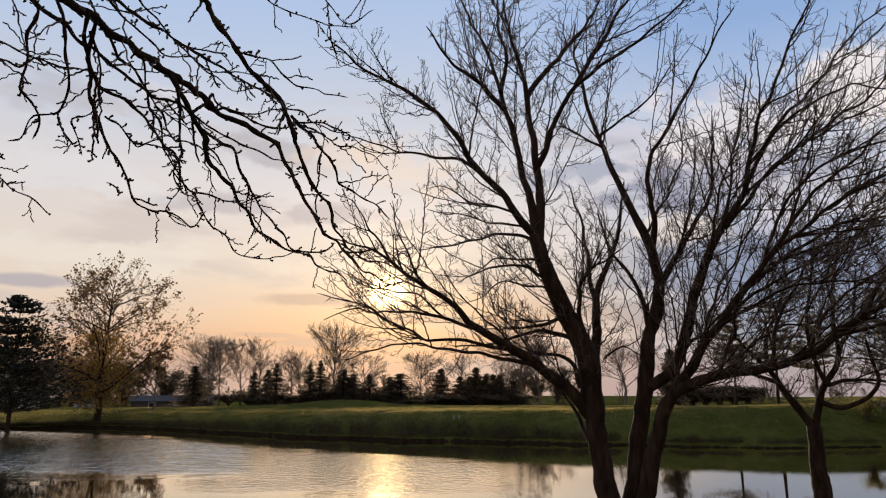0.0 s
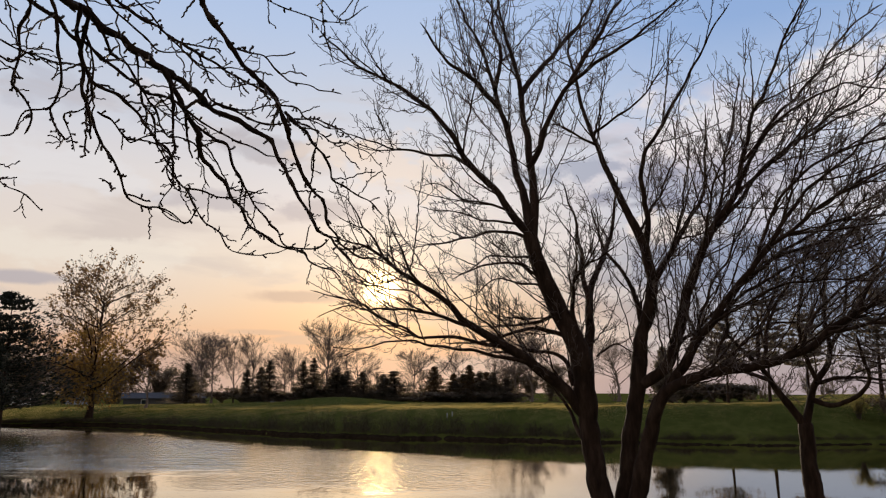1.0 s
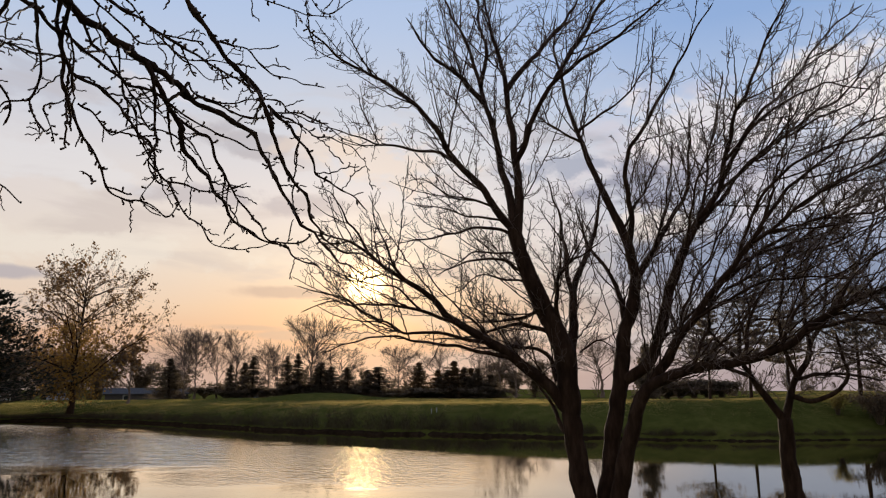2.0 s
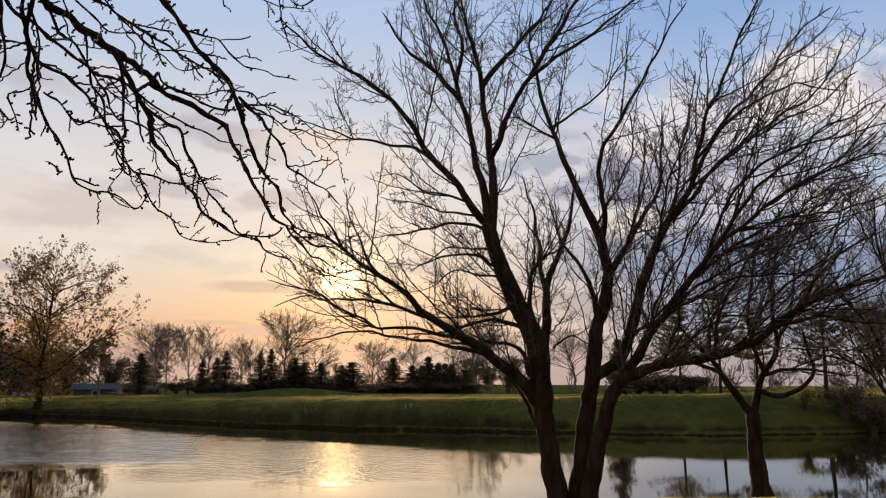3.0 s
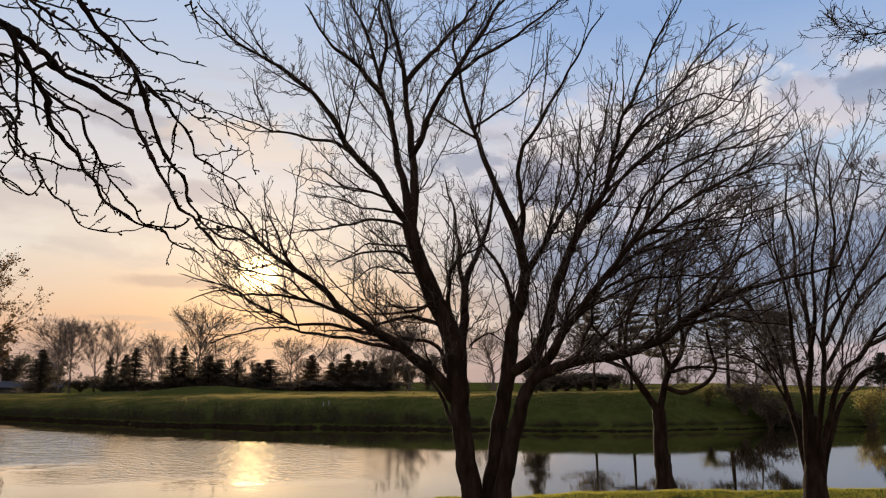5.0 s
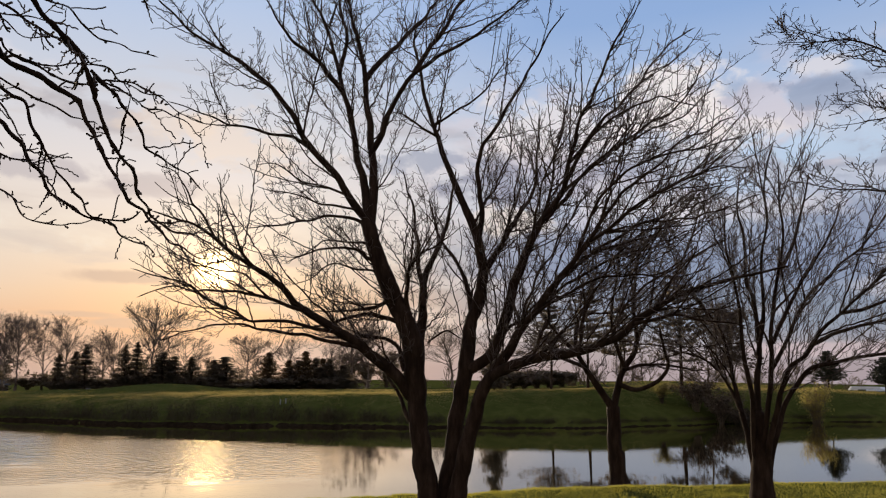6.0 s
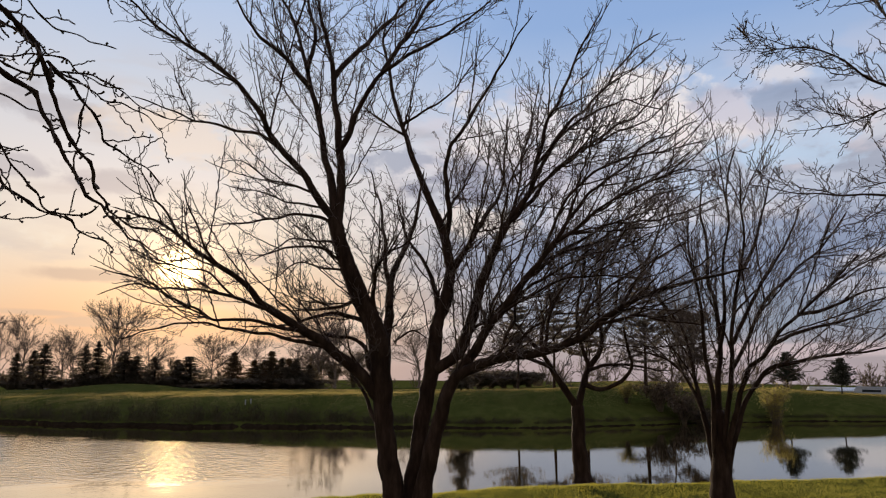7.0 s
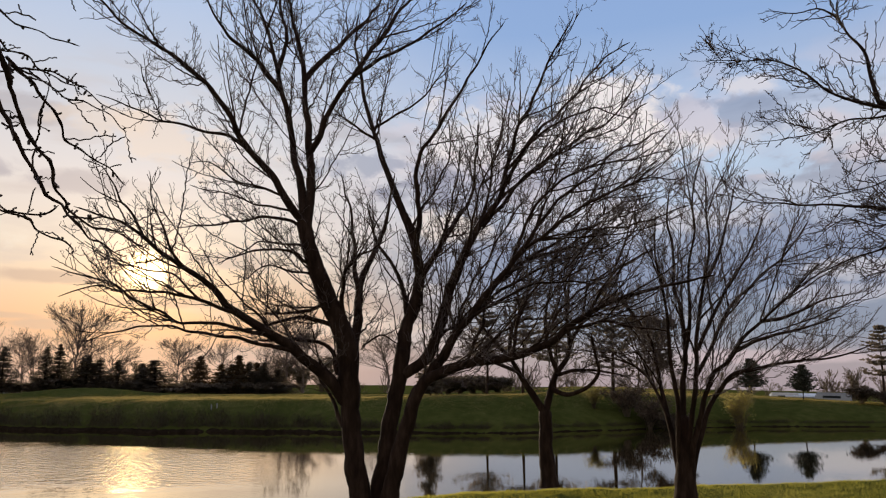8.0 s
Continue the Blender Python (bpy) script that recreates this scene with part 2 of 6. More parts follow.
PAINT = material("car_paint", [(0.3, (0.30, 0.31, 0.33)), (0.7, (0.42, 0.43, 0.45))], 6, 0.25, 0.0, each=0.5, spec=0.6)


def glass_material():
    made = material("dark_glazing", [(0.3, (0.02, 0.024, 0.028)), (0.7, (0.04, 0.045, 0.05))], 2, 0.06, 0.0, spec=0.6)
    return made


GLASS = glass_material()


def water_material():
    """Pond water: murky below, mirror-like above, with wind ripples in patches."""
    made = bpy.data.materials.new("pond_water")
    made.use_nodes = True
    m = Nodes(made.node_tree)
    shader = made.node_tree.nodes["Principled BSDF"]
    where = m.add("ShaderNodeTexCoord").outputs["Object"]
    stretched = m.add("ShaderNodeMapping", Scale=(0.45, 1.0, 1.0))
    m.link(where, stretched.inputs[0])
    murk = m.noise(where, 0.05, 3.0)
    m.link(m.ramp(murk, [(0.3, (0.030, 0.027, 0.015)), (0.7, (0.060, 0.048, 0.028))]), shader.inputs["Base Color"])
    axes = m.add("ShaderNodeSeparateXYZ")
    m.link(where, axes.inputs[0])
    edge = m.math("MULTIPLY", m.math("SUBTRACT", m.noise(stretched.outputs[0], 0.25, 3.0), 0.5), 9.0)
    lee = m.step(m.math("ADD", m.math("ADD", axes.outputs[1], m.math("MULTIPLY", axes.outputs[0], 0.64)), m.math("MULTIPLY", edge, 0.6)), 46.0, 41.0)
    off_shore = m.math("MULTIPLY", m.step(m.math("ADD", axes.outputs[1], edge), 34.5, 40.0), lee)
    open_water = m.math("MULTIPLY", m.step(m.math("ADD", axes.outputs[0], m.math("MULTIPLY", axes.outputs[1], -0.06)), 4.0, -2.0), off_shore)
    windy = m.math("MULTIPLY", m.step(m.math("ADD", axes.outputs[0], m.math("MULTIPLY", axes.outputs[1], 0.26)), 1.0, -1.5), off_shore)
    swell = m.noise(stretched.outputs[0], 0.45, 2.0, 0.5, 0.3)
    crests = m.add("ShaderNodeMapping", Scale=(0.3, 1.0, 1.0))
    m.link(where, crests.inputs[0])
    ripple = m.noise(crests.outputs[0], 5.0, 3.0, 0.55, 0.2)
    chop = m.noise(crests.outputs[0], 2.0, 4.0, 0.6, 0.3)
    beyond = m.math("MULTIPLY", m.step(m.math("ADD", axes.outputs[1], m.math("MULTIPLY", edge, 0.7)), 29.0, 33.0), lee)
    glitter = m.math("MULTIPLY", m.math("MULTIPLY", m.step(axes.outputs[0], 5.0, -1.0), m.step(axes.outputs[0], -13.0, -7.0)), beyond)
    ruffled = m.math("ADD", m.math("MULTIPLY", open_water, 1.0), 0.12)
    cats_paw = m.noise(where, 2.6, 3.0, 0.55, 0.3)
    moved = m.math("ADD", m.math("ADD", m.math("MULTIPLY", ripple, ruffled), m.math("MULTIPLY", cats_paw, m.math("MULTIPLY", glitter, 5.0))), m.math("MULTIPLY", chop, m.math("MULTIPLY", windy, 16.0)))
    tall = m.math("ADD", m.math("MULTIPLY", swell, 0.13), moved)
    bump = m.add("ShaderNodeBump", Strength=0.3, Distance=0.03)
    m.link(tall, bump.inputs["Height"])
    m.link(bump.outputs[0], shader.inputs["Normal"])
    shader.inputs["Roughness"].default_value = 0.4
    shader.inputs["Specular IOR Level"].default_value = 0.0
    mirror = m.add("ShaderNodeBsdfGlossy", Color=(1.0, 0.93, 0.81, 1.0), Roughness=0.0)
    m.link(bump.outputs[0], mirror.inputs["Normal"])
    sheen = m.add("ShaderNodeFresnel", IOR=1.33)
    blend = m.add("ShaderNodeMixShader")
    m.link(m.step(sheen.outputs[0], 0.12, 0.52, 0.20, 0.92), blend.inputs[0])
    m.link(shader.outputs[0], blend.inputs[1])
    m.link(mirror.outputs[0], blend.inputs[2])
    m.link(blend.outputs[0], made.node_tree.nodes["Material Output"].inputs[0])
    return made


WATER = water_material()


# ---- mesh tools ----
def mesh_of(name, verts, quads, mat, smooth=True):
    """A mesh from arrays of places and of faces with one number of corners."""
    verts, quads = np.asarray(verts, dtype=np.float32), np.asarray(quads, dtype=np.int32)
    k = quads.shape[1]
    me = bpy.data.meshes.new(name)
    me.vertices.add(len(verts))
    me.vertices.foreach_set("co", verts.ravel())
    me.loops.add(quads.size)
    me.loops.foreach_set("vertex_index", quads.ravel())
    me.polygons.add(len(quads))
    me.polygons.foreach_set("loop_start", np.arange(0, quads.size, k, dtype=np.int32))
    me.polygons.foreach_set("use_smooth", np.full(len(quads), smooth))
    me.materials.append(mat)
    me.update(calc_edges=True)
    me.validate()
    return me


def child(name, me, parent, label="", kind=""):
    ob = new(name, me)
    ob.parent = parent
    return tagged(ob, label, kind=kind)


def part(name, bm, mat, parent, label=""):
    """A bmesh as one mesh object under a thing or under a part."""
    me = bpy.data.meshes.new(name)
    bm.to_mesh(me)
    bm.free()
    me.materials.append(mat)
    return child(name, me, parent, label)


def unit(v):
    return v / np.maximum(np.linalg.norm(v, axis=-1, keepdims=True), 1e-9)


def tubes(paths, radii, sides):
    """Round branches along many paths (N, S, 3) at once; the tips close to a point."""
    count, steps = paths.shape[:2]
    along = unit(np.gradient(paths, axis=1))
    whole = unit(paths[:, -1] - paths[:, 0])
    ref = np.where(np.abs(whole[:, 2:3]) > 0.75, np.array([[1.0, 0.13, 0.0]]), np.array([[0.1, 0.05, 1.0]]))
    u = unit(np.cross(along, ref[:, None, :]))
    v = np.cross(along, u)
    turn = np.arange(sides) * 2 * np.pi / sides
    ring = u[:, :, None, :] * np.cos(turn)[None, None, :, None] + v[:, :, None, :] * np.sin(turn)[None, None, :, None]
    verts = paths[:, :, None, :] + ring * radii[:, :, None, None]
    i = np.arange(count)[:, None, None] * steps * sides
    j = np.arange(steps - 1)[None, :, None] * sides
    k = np.arange(sides)[None, None, :]
    k2 = (k + 1) % sides
    faces = np.stack([i + j + k, i + j + k2, i + j + sides + k2, i + j + sides + k], axis=-1)
    return verts.reshape(-1, 3), faces.reshape(-1, 4)


def joined(chunks):
    verts, faces, base = [], [], 0
    for v, f in chunks:
        verts.append(v)
        faces.append(f + base)
        base += len(v)
    return np.concatenate(verts), np.concatenate(faces)


def smooth_path(points, steps):
    """A curve through guide points, at even steps."""
    p = np.array(points, dtype=float)
    p = np.vstack([2 * p[0] - p[1], p, 2 * p[-1] - p[-2]])
    out = []
    for a, b, c, d in zip(p, p[1:], p[2:], p[3:]):
        t = np.linspace(0, 1, 12, endpoint=False)[:, None]
        out.append(0.5 * (2 * b + (c - a) * t + (2 * a - 5 * b + 4 * c - d) * t ** 2 + (3 * b - a - 3 * c + d) * t ** 3))
    out = np.vstack([*out, p[-2:-1]])
    run = np.concatenate([[0], np.cumsum(np.linalg.norm(np.diff(out, axis=0), axis=1))])
    want = np.linspace(0, run[-1], steps)
    return np.stack([np.interp(want, run, out[:, i]) for i in range(3)], axis=1), run[-1]


def sprout(rng, paths, radii, per_metre, size, spread, rise, wander, steps, thick, tip, start=0.15, most=1.0, drop=0.0, zig=0.0):
    """Side shoots on many branches: per_metre of branch, of lengths size = (least, most), leaning spread degrees off it,
    bending up by rise (or down), wandering as they grow and
    turning from side to side at each joint by zig."""
    count, nodes = paths.shape[:2]
    length = np.linalg.norm(np.diff(paths, axis=1), axis=2).sum(axis=1)
    many = np.maximum(rng.poisson(length * (1 - start) * per_metre), 0)
    owner = np.repeat(np.arange(count), many)
    if len(owner) == 0:
        return np.zeros((0, steps, 3)), np.zeros((0, steps))
    at = start + (most - start) * rng.random(len(owner))
    place = at * (nodes - 1)
    i = np.minimum(place.astype(int), nodes - 2)
    f = (place - i)[:, None]
    begin = paths[owner, i] * (1 - f) + paths[owner, i + 1] * f
    along = unit(paths[owner, i + 1] - paths[owner, i])
    girth = radii[owner, i]
    side = unit(np.cross(along, rng.normal(size=(len(owner), 3))))
    lean = np.radians(rng.uniform(spread[0], spread[1], len(owner)))[:, None]
    way = unit(along * np.cos(lean) + side * np.sin(lean) + np.array([0, 0, 1.0]) * rise * 1.2)
    left = (1 - at) * length[owner]
    long = rng.uniform(size[0], size[1], len(owner)) * np.clip(0.45 + left * 0.55, 0.45, 1.5)
    line, flip = [begin], unit(np.cross(way, rng.normal(size=way.shape)))
    for s in range(steps - 1):
        way = unit(way + np.array([0, 0, 1.0]) * (rise - drop * s / steps) * 0.5 + rng.normal(size=way.shape) * wander * 0.45)
        line.append(line[-1] + unit(way + flip * zig * (1 if s % 2 else -1) + rng.normal(size=way.shape) * wander) * (long / (steps - 1))[:, None])
    r0 = np.minimum(girth * 0.7, thick * rng.uniform(0.6, 1.3, len(owner)))
    taper = np.linspace(0, 1, steps)[None, :] ** 0.8
    return np.stack(line, axis=1), r0[:, None] * (1 - taper) + tip * taper


def scraps(rng, places, size, flat=0.5, along=None, narrow=0.5):
    """Small folded leaves or sprays, two triangles each, as quads bent along the middle."""
    count = len(places)
    way = unit(rng.normal(size=(count, 3)) * np.array([1, 1, flat])) if along is None else unit(along + rng.normal(size=(count, 3)) * 0.45)
    side = unit(np.cross(way, rng.normal(size=(count, 3))))
    long = (size * rng.uniform(0.6, 1.35, count))[:, None]
    up = np.cross(way, side) * long * 0.16
    verts = np.stack([places - way * long * 0.5, places + side * long * narrow * 0.5 + up, places + way * long * 0.5, places - side * long * narrow * 0.5 + up], axis=1)
    return verts.reshape(-1, 3), np.arange(count * 4).reshape(-1, 4)


SOIL = material("dark_wet_soil", [(0.3, (0.010, 0.007, 0.004)), (0.7, (0.034, 0.023, 0.014))], 3, 0.95, 0.8, spec=0.0)
DRY = material("dry_bank_grass", [(0.25, (0.026, 0.021, 0.010)), (0.75, (0.075, 0.056, 0.027))], 1.0, 0.8, 0.0, each=0.5, transmit=0.25)


# ---- the ground: near bank, pond bed, far bank and course, out to the horizon ----
SHORE_AZ = [-180, -110, -75, -50, -31, -25, -18, -12, -4, 9, 22, 28, 34, 40, 49, 62, 80, 110, 180]
SHORE_R = [60, 62, 74, 82, 84, 82, 71, 62.5, 57.5, 55, 55.5, 58.5, 64, 70, 78, 80, 74, 62, 60]
EDGE_AZ = [-180, -90, -40, -29, -23, -21, -17, -10, 4, 18, 26, 35, 40, 44, 49, 80, 130, 180]
EDGE_R = [40, 24, 11.0, 10.7, 10.4, 10.1, 9.2, 8.8, 9.0, 9.5, 10.0, 10.8, 11.5, 12.4, 13.4, 20, 32, 40]


def ease(a, b, x):
    t = np.clip((x - a) / (b - a), 0, 1)
    return t * t * (3 - 2 * t)


def ground_height(x, y):
    x, y = np.asarray(x, dtype=float), np.asarray(y, dtype=float)
    r, a = np.hypot(x, y), np.degrees(np.arctan2(x, y))
    shore, edge = np.interp(a, SHORE_AZ, SHORE_R), np.interp(a, EDGE_AZ, EDGE_R)
    wavy = 0.35 * np.sin(a * 0.9 + 1.0) + 0.25 * np.sin(a * 2.3)
    edge = edge + 0.05 * np.sin(a * 0.7) + 0.04 * np.sin(a * 1.9)
    near = 2.9 + 0.02 * np.sin(x * 0.7 + 1) * np.sin(y * 0.5) + 0.01 * np.sin(x * 1.9) - 3.7 * ease(edge, edge + 6.0, r)
    open_side = ease(120, 150, np.abs(a))
    near = near * (1 - open_side) + 2.9 * open_side
    out = r - shore - wavy
    top = np.interp(a, [-32, -25, -16, -8, 0, 12, 28, 34, 40, 46, 52], [0.95, 1.05, 1.55, 1.95, 2.15, 2.3, 2.75, 2.6, 2.4, 2.05, 1.7])
    rise = np.interp(a, [-32, -24, -12, 0, 12, 30, 42], [10, 11, 10, 8, 8, 10.5, 10])
    far = -0.8 + 1.1 * ease(-0.9, 0.25, out) + (top - 0.3) * (1 - (1 - np.clip(out / rise, 0, 1)) ** 2)
    far = far - 0.0185 * (top / 1.75) * np.clip(out - rise, 0, 62) * ease(38, 22, a) - 0.05 * np.clip(r - 92, 0, 40) * ease(30, 44, a)
    hill = 0.7 * np.exp(-((x - 44) / 11) ** 2 - ((y - 82) / 10) ** 2)
    mound = 0.85 * np.exp(-np.abs((x + 14.2) / 7.5) ** 2.4 - ((y - 104) / 5.0) ** 2)
    roll = 0.12 * np.sin(x * 0.11 + 0.5) * np.sin(y * 0.09) * ease(4, 20, out)
    far = far + (hill + mound + roll) * ease(2, 14, out)
    far = far - 9.0 * ease(128, 240, r) - 0.0155 * np.clip(r - 240, 0, None)
    return np.where(open_side > 0.99, 2.9, np.where(r < 0.5 * (edge + shore), near, far))


def build_ground():
    rings = np.concatenate([[0.003], np.arange(0.6, 7, 0.6), np.arange(7, 24, 0.35), np.arange(24, 50, 2.0), np.arange(50, 110, 0.8), np.geomspace(110, 4200, 34)])
    turns = np.radians(np.arange(0, 360, 0.8))
    x, y = rings[:, None] * np.sin(turns)[None, :], rings[:, None] * np.cos(turns)[None, :]
    z = ground_height(x, y)
    rough = np.random.default_rng(3)
    z = z + rough.normal(size=z.shape) * np.interp(rings, [7, 8, 24, 50, 200], [0, 0.003, 0.006, 0.012, 0.012])[:, None]
    k = len(turns)
    verts = np.stack([x, y, z], axis=-1).reshape(-1, 3)
    i, j = np.arange(len(rings) - 1)[:, None] * k, np.arange(k)[None, :]
    j2 = (j + 1) % k
    faces = np.stack([i + j, i + k + j, i + k + j2, i + j2], axis=-1).reshape(-1, 4)
    ob = new("ground", mesh_of("ground", verts, faces, TURF))
    return tagged(ob, "mown green grass sloping to the pond banks", "grass", kind="structure")


def build_water():
    turns = np.radians(np.arange(0, 360, 3))
    ring = [(92 * math.sin(t), 92 * math.cos(t)) for t in turns]
    bm = bmesh.new()
    bm.faces.new([bm.verts.new((x, y, 0)) for x, y in ring]).normal_update()
    if list(bm.faces)[0].normal.z < 0:
        bmesh.ops.reverse_faces(bm, faces=bm.faces[:])
    me = bpy.data.meshes.new("water")
    bm.to_mesh(me)
    bm.free()
    me.materials.append(WATER)
    return tagged(new("water", me), "calm pond water mirroring the sunset sky", "water", kind="structure")


build_ground()
build_water()


# ---- the bare trees on the near bank ----
def limb(name, r0, r1, *points):
    return name, r0, r1, points


def build_tree(name, label, base, limbs, seed, shoots, sprays, tips, buds, spurs=0.0, knots=0.0, kinks=0.006, boughs=None, slim=1.0, clear=0.0, joints=0.0, group="bare trees on the near bank"):
    """Limbs follow their guides, with a little wander; shoots, sprays, tips and buds are the arguments of sprout for finer and finer wood."""
    rng = np.random.default_rng(seed)
    thing = tagged(new(name), label, "tree", group)
    thing.location = base
    paths, radii = [], []
    for part_name, r0, r1, points in limbs:
        if part_name != "trunk":
            r0, r1 = r0 * slim, r1 * slim
        length = smooth_path(points, 48)[1]
        rings = int(np.clip(length / (0.012 if joints else 0.05), 12, 130 if joints else 70))
        path, length = smooth_path(points, rings)
        t = np.linspace(0, 1, rings)
        r = r0 + (r1 - r0) * t ** 0.85
        wave = rng.normal(size=(rings, 3))
        fine = np.stack([np.convolve(wave[:, i], np.ones(4) / 4, mode="same") for i in range(3)], axis=1)
        bends = np.stack([np.convolve(rng.normal(size=rings), np.hanning(9) / 2, mode="same") for i in range(3)], axis=1)
        held = (np.clip(t * 6, 0, 1) * (np.clip((1 - t) * 6, 0, 1) if part_name == "limb" else 1.0))[:, None]
        path = path + (fine * (r * 0.14)[:, None] + bends * kinks * min(1.0, 0.03 / r0)) * held
        lump = np.convolve(rng.normal(size=rings), np.ones(3) / 3, mode="same")
        r = r * (1 + (0.06 + knots) * lump)
        if joints and part_name != "trunk":
            at = np.sort(rng.random(int(length / joints) + 2))
            shift = rng.normal(size=(len(at), 3)) * min(0.05 * joints, 0.34 * r0)
            path = path + np.stack([np.interp(t, at, shift[:, i]) for i in range(3)], axis=1) * held
            swollen = np.exp(-((t[:, None] - at[None, :]) * length / 0.010) ** 2) * rng.uniform(0.1, 0.55, len(at))[None, :]
            r = r * (1 + swollen.max(axis=1)) * 0.88
        if part_name == "trunk":
            r = r * (1 + 0.28 * np.exp(-t * 12) * (points[0][2] < 0.3))
        if part_name != "limb":
            r[-1] *= 0.3
        elif r0 > 0.06:
            r = r * (1 - 0.28 * np.exp(-t * 14))
        sides = 14 if part_name == "trunk" else (10 if r0 > 0.03 else 7)
        child(part_name, mesh_of(part_name, *tubes(path[None], r[None], sides), BARK), thing)
        if part_name in ("limb", "branch"):
            own = np.linspace(0, 1, 48)
            paths.append(np.stack([np.interp(own, t, path[:, i]) for i in range(3)], axis=1))
            radii.append(np.interp(own, t, r))
    paths, radii = np.array(paths), np.array(radii)
    if boughs:
        more, girth = sprout(rng, paths, radii, *boughs)
        rising = (more[:, -1, 2] > more[:, 0, 2] - 0.05) | (boughs[3] < 0)
        rising = rising & (more[:, 0, 2] > clear)
        more, girth = more[rising], girth[rising]
        for path, r in zip(more, girth):
            child("branch", mesh_of("branch", *tubes(path[None], r[None], 6), BARK), thing)
        t = np.linspace(0, 1, 48)
        fill = lambda values: np.interp(t, np.linspace(0, 1, len(values)), values)
        paths = np.concatenate([paths, [np.stack([fill(path[:, i]) for i in range(3)], axis=1) for path in more]])
        radii = np.concatenate([radii, [fill(r) for r in girth]])
    s1, g1 = sprout(rng, paths, radii, *shoots)
    s1, g1 = s1[s1[:, 0, 2] > clear], g1[s1[:, 0, 2] > clear]
    s2, g2 = sprout(rng, s1, g1, *sprays)
    s3, g3 = sprout(rng, s2, g2, *tips)
    s5, g5 = sprout(rng, s3, g3, *buds)
    chunks = [tubes(s1, g1, 4), tubes(s2, g2, 3), tubes(s3, g3, 3), tubes(s5, g5, 3)]
    if spurs:
        s4, g4 = sprout(rng, paths, radii, spurs, (0.010, 0.040), (50, 90), 0.1, 0.3, 5, 0.0036, 0.0036, 0.0)
        chunks.append(tubes(s4, g4, 4))
    verts, faces = joined(chunks)
    child("crown", mesh_of("crown", verts, faces, TWIG), thing, "fine dark bare twigs", "stuff")
    return thing


